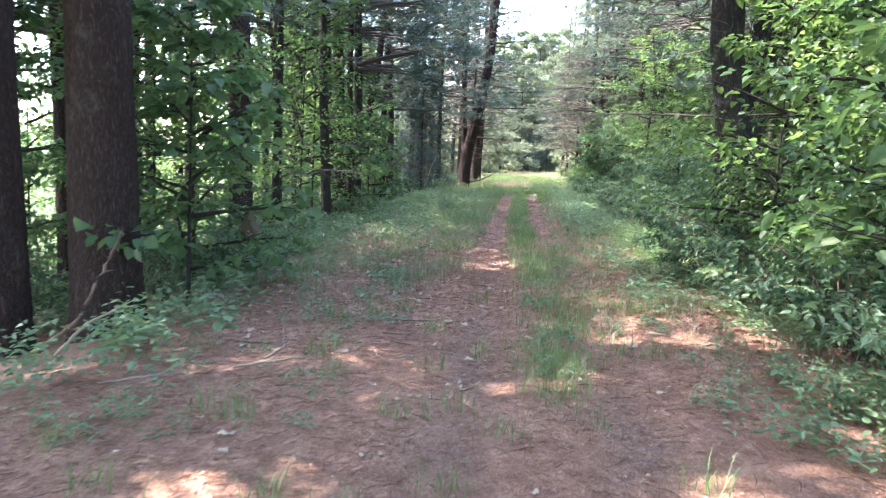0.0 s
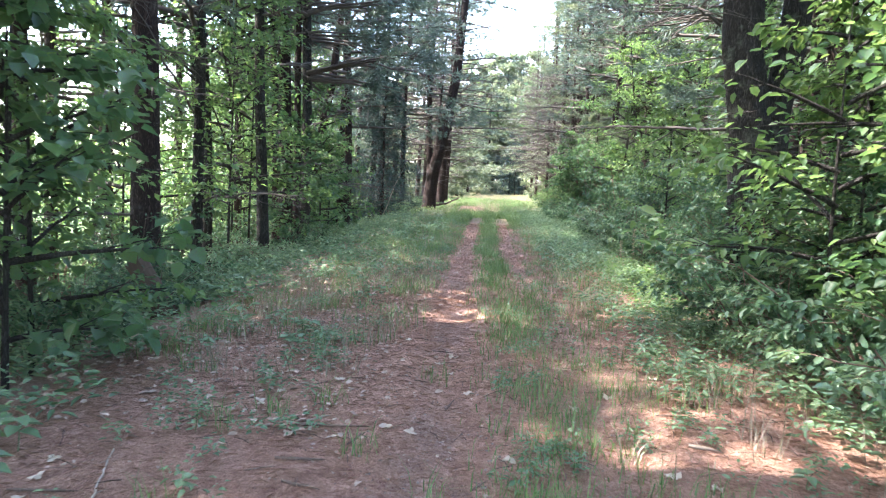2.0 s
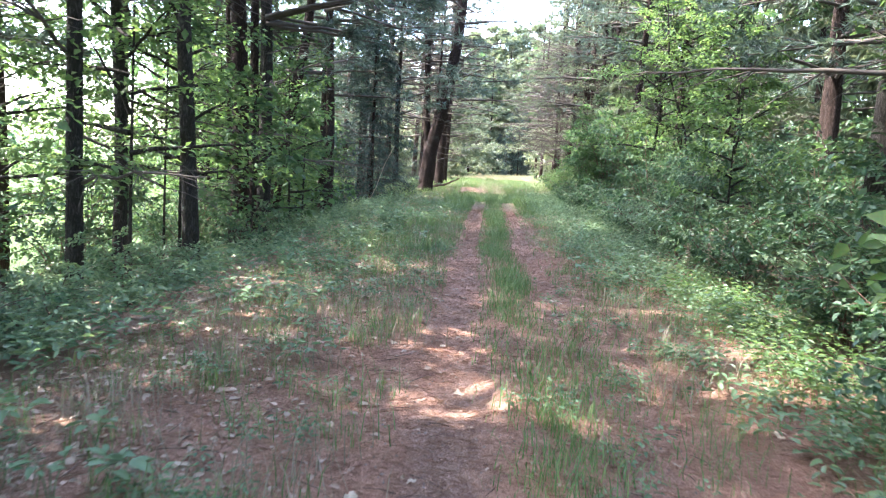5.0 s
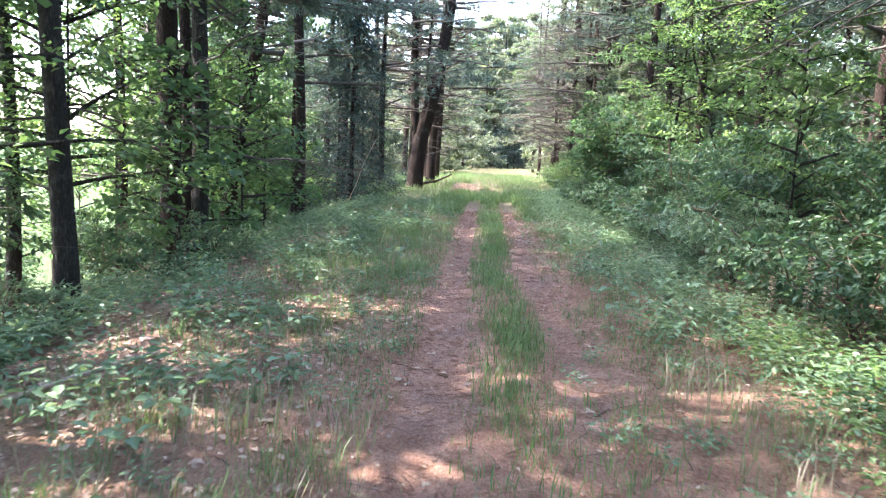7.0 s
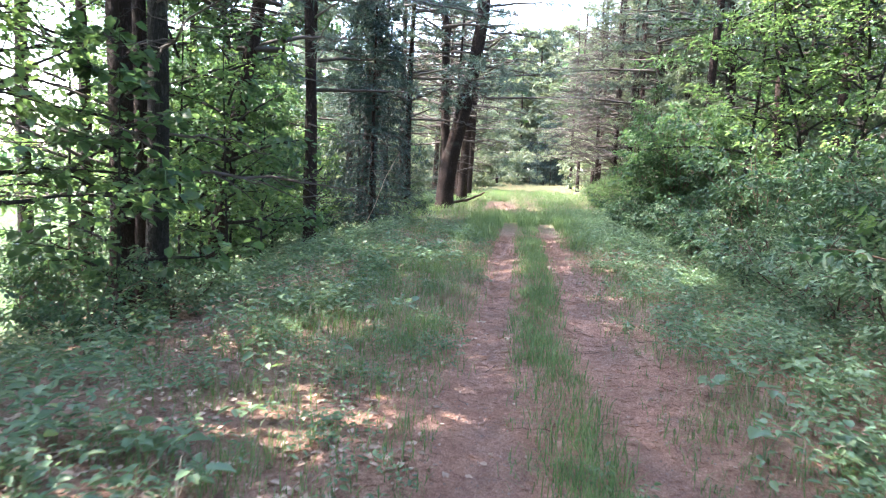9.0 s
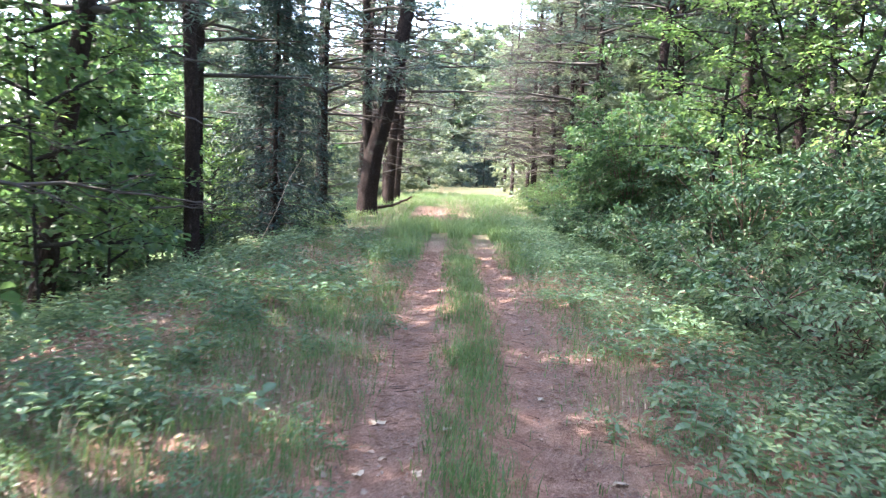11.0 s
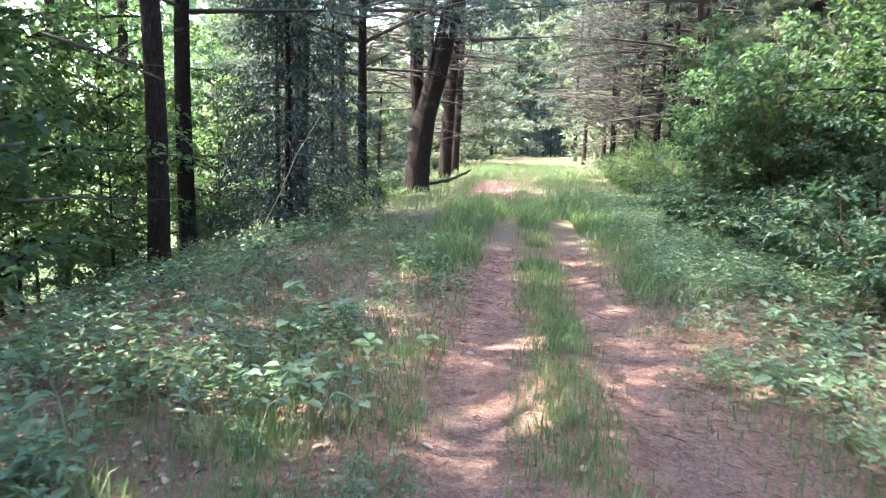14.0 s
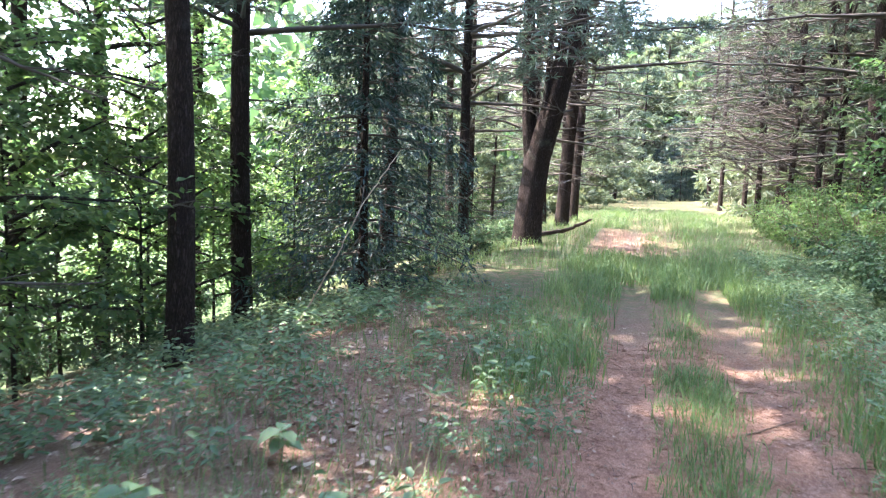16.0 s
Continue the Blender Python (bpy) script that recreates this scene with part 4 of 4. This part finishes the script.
grass("dry_grass", on_ground(p), rng.uniform(0.1, 0.4, len(p)), GRASS_DRY, "straw-coloured dry grass on the verge", 0.003)

p = np.concatenate([scatter(15000, -1.7, 1.5, 13.0, 31.0, 18, 0.12), scatter(3500, -1.9, 0.0, 22.0, 31.0, 16, 0.12)])
u = p[:, 0] - lane_x(p[:, 1])
p = p[(np.abs(u + 0.5) > 0.2) & (np.abs(u - 0.46) > 0.17)]
grass("worn_grass", on_ground(p), rng.uniform(0.03, 0.12, len(p)), GRASS_GREEN, "short trodden grass along the wheel tracks", 0.003)


def herbs(name, p, height, size, per, mat, label):
    """Low plants: a whorl of leaves on each short stem."""
    n = len(p)
    base = on_ground(p)
    h = height * rng.uniform(0.4, 1.2, n)
    f = np.tile(np.linspace(0.35, 1.0, per), n)
    P = np.repeat(base, per, 0)
    az = np.tile(np.arange(per) * 2.4, n) + np.repeat(rng.uniform(0, 6.3, n), per)
    lean = np.repeat(rng.normal(0, 0.25, (n, 2)), per, 0)
    H = np.repeat(h, per) * f
    P[:, 2] += H
    P[:, :2] += lean * H[:, None]
    D = np.stack([np.cos(az), np.sin(az), rng.uniform(-0.35, 0.45, n * per)], 1)
    P = P + D * 0.02
    L = size * rng.uniform(0.6, 1.25, n * per) * (1.15 - 0.4 * f)
    V, F = leaf_arrays(P, D, np.array([[0, 0, 1.0]]) + rng.normal(0, 0.35, (n * per, 3)), L, L * rng.uniform(0.3, 0.55, n * per), True)
    return tagged(new(name, mesh_of(name, V, F, mat)), label, "undergrowth", kind="stuff")


p = np.concatenate([scatter(1350, -5.8, -3.2, 6.8, 24.0, 6, 0.24), scatter(190, -2.9, -1.7, 11.0, 24.0, 8, 0.14), scatter(520, -6.6, -3.4, 23.0, 32.0, 7, 0.26), scatter(300, -4.8, -2.4, 21.0, 31.0, 9, 0.16), scatter(60, -2.6, -1.4, 21.0, 31.0, 7, 0.14), scatter(120, -3.6, -2.6, 3.5, 6.5, 6, 0.15)])
herbs("undergrowth", p, 0.38, 0.095, 10, LEAF_HERB, "low leafy herbs at the foot of the trees")
p = np.concatenate([scatter(420, 1.1, 2.7, 15.5, 28.0, 6, 0.16), scatter(2600, 1.8, 3.3, 4.0, 34.0, 7, 0.16), scatter(1500, 1.35, 3.3, 26.5, 38.0, 8, 0.2), scatter(500, 1.2, 2.2, 4.0, 30.0, 8, 0.12)])
herbs("undergrowth", p, 0.28, 0.08, 9, LEAF_HERB, "low leafy herbs below the shrubs")
herbs("undergrowth", scatter(300, 1.75, 2.6, 10.4, 15.2, 5, 0.16), 0.34, 0.07, 10, LEAF_BEECH, "light green low herbs in a sunny spot of the verge")



def herb_plant(x, y, height, size, leaves):
    """A low herb: thin stems from one root, each leaf a part of its own."""
    root = new("herb")
    root.location, root.rotation_euler = (x, y, gz(x, y)), (0, 0, rng.uniform(0, 6.3))
    tagged(root, "low herb with broad blue-green leaves on the litter", "herb", "broad-leaved herbs on the verge")
    part("stem", HERB_STEM, root).scale = (height, height, height)
    for k in range(leaves):
        a, az = (k % 3) * 2.1, k * 2.4 + rng.uniform(-0.3, 0.3)
        f, w = height * (1.0 - 0.3 * (k // 3) / max(1, leaves // 3)), size * rng.uniform(0.6, 1.2)
        o = part("leaf", HERB_LEAF[k % 3], root)
        o.location, o.scale = (0.35 * f * math.cos(a), 0.35 * f * math.sin(a), f), (w, w, w)
        o.rotation_euler = (rng.uniform(-0.3, 0.3), rng.uniform(-0.35, 0.3), az)


HERB_LEAF = []
for w in (0.5, 0.62, 0.75):
    V, F = leaf_arrays(np.zeros((1, 3)), np.array([[1.0, 0, 0.1]]), np.array([[0, 0, 1.0]]), np.array([1.0]), np.array([w]), True)
    HERB_LEAF.append(mesh_of("herb_leaf", V, F, LEAF_HERB))
V, F = tube_arrays([(np.array([(0, 0, -0.15), (0.12 * math.cos(a), 0.12 * math.sin(a), 0.5), (0.35 * math.cos(a), 0.35 * math.sin(a), 1.0)]), np.array([0.02, 0.015, 0.01])) for a in (0, 2.1, 4.2)], 4)
HERB_STEM = mesh_of("herb_stem", V, F, LEAF_HERB, True)
p = np.concatenate([scatter(75, -3.4, -1.3, 13.5, 29.0, 4, 0.24), scatter(26, -2.9, -1.5, 8.0, 13.5, 3, 0.2), scatter(60, 1.3, 2.3, 15.5, 27.0, 4, 0.2), scatter(18, 1.3, 2.2, 5.0, 10.0, 3, 0.2)])
p = p[np.abs(p[:, 0] + 0.2) > 1.0]
for x, y in p.tolist():
    herb_plant(x, y, rng.uniform(0.12, 0.26), rng.uniform(0.07, 0.12), int(rng.integers(6, 11)))
p = np.concatenate([scatter(1300, -3.4, -1.0, 8.0, 31.0, 9, 0.13), scatter(500, 0.8, 2.4, 4.5, 28.0, 8, 0.13), scatter(110, -0.1, 0.7, 5.0, 16.0, 6, 0.1), scatter(120, -3.0, -1.3, 3.2, 8.0, 4, 0.1)])
herbs("small_herbs", p, 0.14, 0.05, 11, LEAF_HERB, "small-leaved weeds scattered over the litter")

n = 130000
p = np.concatenate([scatter(75000, -3.2, 2.0, 2.0, 12.0), scatter(n - 75000, -2.8, 2.0, 12.0, 29.0)])
P = on_ground(p) + np.array([0, 0, 0.008])
az = rng.uniform(0, 6.3, n)
V, F = leaf_arrays(P, np.stack([np.cos(az), np.sin(az), rng.normal(0, 0.12, n)], 1), np.array([[0, 0, 1.0]]) + rng.normal(0, 0.2, (n, 3)), rng.uniform(0.04, 0.11, n), np.full(n, 0.0028), False)
tagged(new("fallen_needles", mesh_of("fallen_needles", V, F, NEEDLES_FALLEN)), "reddish fallen pine needles on the lane", "litter", kind="stuff")
n = 13000
p = np.concatenate([scatter(9500, -4.8, -1.1, 6.5, 30.0, 6, 0.3), scatter(n - 9500, -2.8, 3.0, 2.5, 30.0)])
P = on_ground(p) + np.array([0, 0, 0.012])
az = rng.uniform(0, 6.3, n)
L = np.where(np.arange(n) < 9500, rng.uniform(0.02, 0.08, n), rng.uniform(0.012, 0.04, n))
V, F = leaf_arrays(P, np.stack([np.cos(az), np.sin(az), rng.normal(0, 0.2, n)], 1), np.array([[0, 0, 1.0]]) + rng.normal(0, 0.3, (n, 3)), L, L * 0.6, True)
tagged(new("leaf_litter", mesh_of("leaf_litter", V, F, LEAF_BROWN)), "brown dead leaves scattered on the verge", "litter", kind="stuff")


# ---- distant woods ----
def far_woods(name, spots, label):
    """A far belt of trees: clumps of leaves, uneven in height, on short trunks."""
    P, lines = [], []
    for x, y, h in spots:
        n = int(130 * h / 10)
        q = rng.normal(0, 1, (n, 3)) * np.array([2.4, 2.4, 0.30 * h])
        q[:, 2] = np.clip(q[:, 2] + 0.5 * h, 0.2, None)
        q[:, :2] *= (1.15 - 0.7 * q[:, 2:3] / (h + 3)).clip(0.2)
        P.append(q + np.array([x, y, gz(x, y)]))
        lines.append((np.array([(x, y, gz(x, y) - 0.2), (x, y, gz(x, y) + h * 0.5)]), np.array([0.2, 0.1])))
    P = np.concatenate(P)
    n = len(P)
    L = rng.uniform(0.5, 1.3, n)
    V, F = leaf_arrays(P, rng.normal(0, 1, (n, 3)), np.array([[0, 0, 1.0]]) + rng.normal(0, 0.6, (n, 3)), L, L * 0.7, False)
    tagged(new(name, mesh_of(name, V, F, LEAF_MAPLE)), label, "woods", kind="stuff")
    V, F = tube_arrays(lines, 5)
    tagged(new("far_trunks", mesh_of("far_trunks", V, F, BARK_GREY)), "far tree trunks in the woods", "woods", kind="stuff")


ring = [(rng.uniform(-45, 60), rng.uniform(102, 125), rng.uniform(9, 17)) for _ in range(70)]
ring += [(rng.uniform(15, 30), rng.uniform(-5, 105), rng.uniform(9, 16)) for _ in range(80)]
ring += [(rng.uniform(-75, -60), rng.uniform(-10, 110), rng.uniform(7, 13)) for _ in range(60)]
ring += [(rng.uniform(-22, -12), rng.uniform(50, 105), rng.uniform(8, 14)) for _ in range(40)]
ring += [(rng.uniform(-14, 14), rng.uniform(-30, -14), rng.uniform(9, 14)) for _ in range(16)]
far_woods("far_woods", ring, "far green woods closing the view")


# ---- fallen wood, leaves and single plants ----
def stick(name, pts, r, mat, label, lift=0.0):
    """A fallen stick: an uneven tapering rod with a few broken side twigs."""
    pts = [Vector((x, y, gz(x, y) + r * 0.7 + (z[0] if z else 0.0))) for x, y, *z in pts]
    dense = []
    for a, b in zip(pts, pts[1:]):
        k = max(3, int((b - a).length / 0.06))
        dense += [a.lerp(b, i / k) for i in range(k)]
    dense.append(pts[-1])
    c = np.mean([list(v) for v in dense], 0)
    c[2] = min(v.z for v in dense)
    p = np.array([list(v) for v in dense]) - c
    p[1:-1] += rng.normal(0, r * 0.35, (len(p) - 2, 3)) * np.array([1, 1, 0.4])
    rad = r * (1 - 0.5 * np.linspace(0, 1, len(p))) * rng.uniform(0.85, 1.15, len(p))
    rad[0], rad[-1] = r * 0.6, r * 0.2
    lines = [(p, rad)]
    for _ in range(2):
        i = int(rng.integers(1, len(p) - 1))
        lines.append(limb(p[i], rng.uniform(0, 6.3), 0.15, min(0.12, 3 * r + 0.03), rad[i] * 0.5, 0.0, 4))
    V, F = tube_arrays(lines, 7)
    ob = new(name, mesh_of(name, V, F, mat, True))
    ob.location = c
    return tagged(ob, label, "stick", "sticks on the lane")


DARK, PALE = "dark broken stick lying on the needles", "pale bare stick lying on the needles"
for pts, r, dark in ((((-1.33, 6.04), (-1.06, 6.05)), 0.013, 1), (((-1.21, 5.74), (-1.0, 5.67)), 0.011, 1), (((-1.38, 6.63), (-0.91, 6.64)), 0.010, 1), (((-0.99, 6.32), (-0.92, 6.53)), 0.009, 1),
                     (((-1.33, 6.7), (-1.19, 6.82)), 0.010, 0), (((-2.06, 5.11), (-2.03, 5.46), (-2.23, 6.05)), 0.010, 0), (((-2.2, 4.85), (-1.73, 5.24)), 0.010, 0), (((-1.79, 5.24), (-1.74, 5.36)), 0.012, 1),
                     (((-2.44, 5.46), (-2.13, 5.53)), 0.009, 1), (((-1.29, 5.45), (-1.23, 5.29)), 0.009, 0), (((1.03, 6.6), (1.19, 6.55)), 0.016, 0), (((-0.26, 5.87), (-0.18, 6.0)), 0.008, 1), (((-0.47, 7.13), (-0.41, 7.4)), 0.008, 1),
                     (((0.97, 7.18), (1.26, 7.19)), 0.007, 1), (((-1.64, 13.32), (-0.72, 13.15)), 0.008, 0), (((0.39, 13.28), (0.52, 13.43)), 0.010, 1), (((-0.67, 8.74), (-0.46, 8.77)), 0.007, 1), (((-0.74, 7.72), (-0.62, 7.71)), 0.007, 1),
                     (((0.18, 26.59), (0.56, 27.06)), 0.008, 1), (((-2.9, 4.3), (-2.45, 4.75)), 0.009, 0)):
    stick("stick", pts, r, STICK_DARK if dark else STICK_PALE, DARK if dark else PALE)
stick("fallen_branch", ((-4.3, 5.6), (-3.95, 5.75, 0.25), (-3.75, 5.95, 0.75), (-3.72, 6.08, 0.95)), 0.025, STICK_DARK, "broken brown branch leaning on a thick pine")
stick("fallen_branch", ((-4.05, 5.55), (-3.85, 5.7, 0.2), (-3.5, 5.8, 0.3)), 0.015, STICK_PALE, "thin bare branch at the foot of a pine")
stick("fallen_branch", ((-2.85, 39.9, 0.15), (-2.2, 39.7, 0.3), (-1.55, 39.5, 0.62)), 0.06, STICK_DARK, "dark fallen branch reaching out by the forked pine")
stick("fallen_branch", ((-4.2, 29.0), (-3.9, 29.4, 0.7), (-3.75, 29.9, 1.35), (-3.5, 30.6, 2.0)), 0.011, STICK_PALE, "thin pale dead stem leaning by the hemlock")
stick("fallen_log", ((-4.6, 28.6, 0.02), (-4.0, 29.4, 0.05), (-3.5, 30.2, 0.03)), 0.07, STICK_DARK, "dark fallen log on the bank below the hemlock")
stick("fallen_branch", ((-3.4, 12.2), (-2.9, 13.2, 0.03), (-2.7, 14.1)), 0.025, STICK_PALE, "pale weathered branch lying on the verge")


def dry_leaf(x, y, size):
    """A curled dry leaf: a blade of nine facets with lobes."""
    bm = bmesh.new()
    k = 11
    mid = bm.verts.new((0, 0, size * 0.10))
    ringv = []
    for i in range(k):
        a = 2 * math.pi * i / k
        r = size * (0.5 + 0.16 * math.cos(3 * a) + random.uniform(-0.08, 0.08)) * (1.0 if abs(math.cos(a)) > 0.5 else 0.72)
        ringv.append(bm.verts.new((r * math.cos(a), r * math.sin(a), size * random.uniform(0.0, 0.30))))
    for i in range(k):
        bm.faces.new((mid, ringv[i], ringv[(i + 1) % k]))
    me = bpy.data.meshes.new("dry_leaf")
    bm.to_mesh(me)
    bm.free()
    me.materials.append(LEAF_DRY)
    ob = new("dry_leaf", me)
    ob.location, ob.rotation_euler = (x, y, gz(x, y) + 0.004), (random.uniform(-0.15, 0.15), random.uniform(-0.15, 0.15), random.uniform(0, 6.3))
    return tagged(ob, "curled pale dry leaf lying on the lane", "leaf", "dry leaves on the lane")


LEAVES = [(-1.3, 7.65), (-1.23, 7.03), (-1.51, 6.7), (-1.36, 6.43), (-1.27, 6.55), (-1.52, 5.35), (-1.11, 6.44), (-0.65, 6.61), (-1.88, 7.68), (-1.72, 7.01), (-2.37, 7.99), (-2.45, 5.84), (-2.39, 5.62), (-2.34, 5.38),
          (0.44, 7.33), (0.71, 7.61), (-0.06, 6.27), (0.47, 5.55), (1.16, 8.14), (-0.48, 8.58), (0.83, 6.16), (0.18, 10.62), (-1.54, 12.84), (-0.68, 14.49), (0.38, 13.37), (0.43, 14.06), (0.95, 13.38), (1.19, 14.43)]
LEAVES += [(-0.74, 19.09), (-0.3, 18.96), (-0.97, 18.28), (-0.45, 18.26), (0.61, 18.29), (-0.58, 8.28), (-0.47, 8.0), (-1.91, 7.75), (-0.93, 9.12), (-1.77, 9.25), (-1.74, 7.08), (-0.31, 7.49), (-2.54, 23.27), (-1.95, 23.04), (-0.53, 4.74), (-1.75, 3.64)]
for x, y in LEAVES:
    dry_leaf(x, y, random.uniform(0.05, 0.095))
for _ in range(90):
    dry_leaf(random.uniform(-2.8, 1.9), random.uniform(3.0, 26.0), random.uniform(0.035, 0.075))


def seedling(x, y, h, size, n, label):
    """A seedling: a thin stem with a few broad leaves, each a part."""
    root = new("seedling")
    root.location = (x, y, gz(x, y))
    tagged(root, label, "seedling", "seedlings on the verge")
    V, F = tube_arrays([(np.array([(0, 0, -0.03), (0.01, 0, h * 0.5), (0.0, 0.01, h)]), np.array([0.004, 0.003, 0.002]))], 5)
    part("stem", mesh_of("stem", V, F, LEAF_HERB, True), root)
    for k in range(n):
        az, f = k * 2.4, 0.55 + 0.45 * k / n
        D = np.array([[math.cos(az), math.sin(az), random.uniform(-0.2, 0.25)]])
        V, F = leaf_arrays(np.array([[0, 0, h * f]]), D, np.array([[0.1, 0, 1.0]]), np.array([size * random.uniform(0.8, 1.2)]), np.array([size * 0.75]), True)
        part("leaf", mesh_of("leaf", V, F, LEAF_HERB), root)


for x, y, h, size, n in ((-2.5, 5.35, 0.26, 0.14, 7), (-1.64, 5.55, 0.08, 0.07, 4), (-2.68, 5.9, 0.2, 0.12, 6), (1.75, 5.3, 0.12, 0.09, 6), (1.5, 6.1, 0.1, 0.08, 5), (-2.0, 23.9, 0.2, 0.13, 8), (-1.7, 24.4, 0.22, 0.14, 8), (-1.35, 23.6, 0.16, 0.12, 7), (-2.6, 24.3, 0.22, 0.14, 8),
                         (1.2, 18.9, 0.14, 0.12, 7), (1.35, 19.6, 0.16, 0.12, 7), (1.6, 20.3, 0.18, 0.12, 8), (-1.0, 23.9, 0.12, 0.1, 6), (1.9, 22.2, 0.2, 0.13, 8), (1.45, 9.3, 0.12, 0.09, 6), (-2.35, 25.2, 0.2, 0.13, 8)):
    seedling(x, y, h, size, n, "low seedling with broad soft green leaves")


def flower_stalk(x, y, h):
    """An upright stalk with small whitish flowers up its top half."""
    root = new("flower_stalk")
    root.location = (x, y, gz(x, y))
    tagged(root, "upright stalk with small whitish flowers among herbs", "plant", "flower stalks")
    V, F = tube_arrays([(np.array([(0, 0, -0.03), (0.01, 0, h * 0.5), (0.03, 0.01, h)]), np.array([0.006, 0.005, 0.002]))], 6)
    part("stem", mesh_of("stem", V, F, LEAF_HERB, True), root)
    n = 70
    z = h * rng.uniform(0.45, 1.0, n)
    az = rng.uniform(0, 6.3, n)
    P = np.stack([0.02 * z / h, np.zeros(n), z], 1)
    V, F = leaf_arrays(P, np.stack([np.cos(az), np.sin(az), rng.uniform(0, 0.6, n)], 1), np.array([[0, 0, 1.0]]) + rng.normal(0, 0.4, (n, 3)), np.full(n, 0.035), np.full(n, 0.025), True)
    part("flower_spike", mesh_of("flower_spike", V, F, LEAF_DRY), root)


for x, y, h in ((2.35, 14.95, 0.85), (2.55, 15.05, 0.9), (2.2, 15.3, 0.6)):
    flower_stalk(x, y, h)


def stump():
    """A broken stump with a splintered, slanting top."""
    sides, zs = 18, np.array([-0.2, 0.0, 0.15, 0.35, 0.55, 0.7])
    th = np.arange(sides) * 2 * np.pi / sides
    V = []
    for z in zs:
        for a in th:
            r = 0.16 * (1 + 0.5 * math.exp(-(z + 0.2) / 0.15)) * (1 + 0.08 * math.sin(5 * a + z * 4))
            top = 0.10 * math.cos(a + 0.6) + rng.normal(0, 0.05) if z > 0.65 else 0.0
            V.append((r * math.cos(a) - 0.12 * z, r * math.sin(a), z + top))
    V.append((-0.06, 0, 0.5))
    F = [(i * sides + j, i * sides + (j + 1) % sides, (i + 1) * sides + (j + 1) % sides, (i + 1) * sides + j) for i in range(len(zs) - 1) for j in range(sides)]
    me = bpy.data.meshes.new("stump")
    me.from_pydata(V, [], F + [((len(zs) - 1) * sides + j, (len(zs) - 1) * sides + (j + 1) % sides, len(V) - 1) for j in range(sides)])
    me.materials.append(STUMP_WOOD)
    ob = new("stump", me)
    ob.location = (-3.95, 10.35, gz(-3.95, 10.35) + 0.16)
    ob.scale, ob.rotation_euler = (0.75, 0.6, 0.9), (0.15, -0.4, 0.6)
    tagged(ob, "broken brown tree stump with a splintered top", "stump")


stump()


# ---- gravel and small twigs ----
n = 5000
p = np.concatenate([scatter(n // 2, -0.95, -0.15, 3.0, 26.0), scatter(n - n // 2, -0.2, 0.85, 3.0, 26.0)])
P = on_ground(p)
r = rng.uniform(0.004, 0.013, n)
corner = np.array([(1, 0, 0), (0, 1, 0), (-1, 0, 0), (0, -1, 0), (0, 0, 0.8)])
V = (P[:, None] + corner[None] * r[:, None, None] * rng.uniform(0.6, 1.3, (n, 5, 1)) + np.array([0, 0, 0.004])).reshape(-1, 3)
q = np.arange(n)[:, None] * 5
F = np.concatenate([q + np.array([[a, b, 4]]) for a, b in ((0, 1), (1, 2), (2, 3), (3, 0))])
tagged(new("gravel", mesh_of("gravel", V, F, STONE)), "small grey gravel stones in the wheel tracks", "gravel", kind="stuff")
n = 1400
p = np.concatenate([scatter(n // 2, -3.2, 2.0, 2.5, 13.0), scatter(n - n // 2, -3.2, 2.0, 13.0, 30.0)])
az, ln = rng.uniform(0, 6.3, n), rng.uniform(0.05, 0.22, n)
lines = []
for (x, y), a, w in zip(p, az, ln):
    e = (x + w * math.cos(a), y + w * math.sin(a))
    lines.append((np.array([(x, y, gz(x, y) + 0.006), ((x + e[0]) / 2 + 0.01, (y + e[1]) / 2, gz((x + e[0]) / 2, (y + e[1]) / 2) + 0.012), (e[0], e[1], gz(*e) + 0.006)]), np.array([0.0022, 0.002, 0.001]) * rng.uniform(0.7, 1.8)))
V, F = tube_arrays(lines, 3)
tagged(new("twigs", mesh_of("twigs", V, F, STICK_DARK)), "small dark twigs strewn on the lane", "litter", kind="stuff")
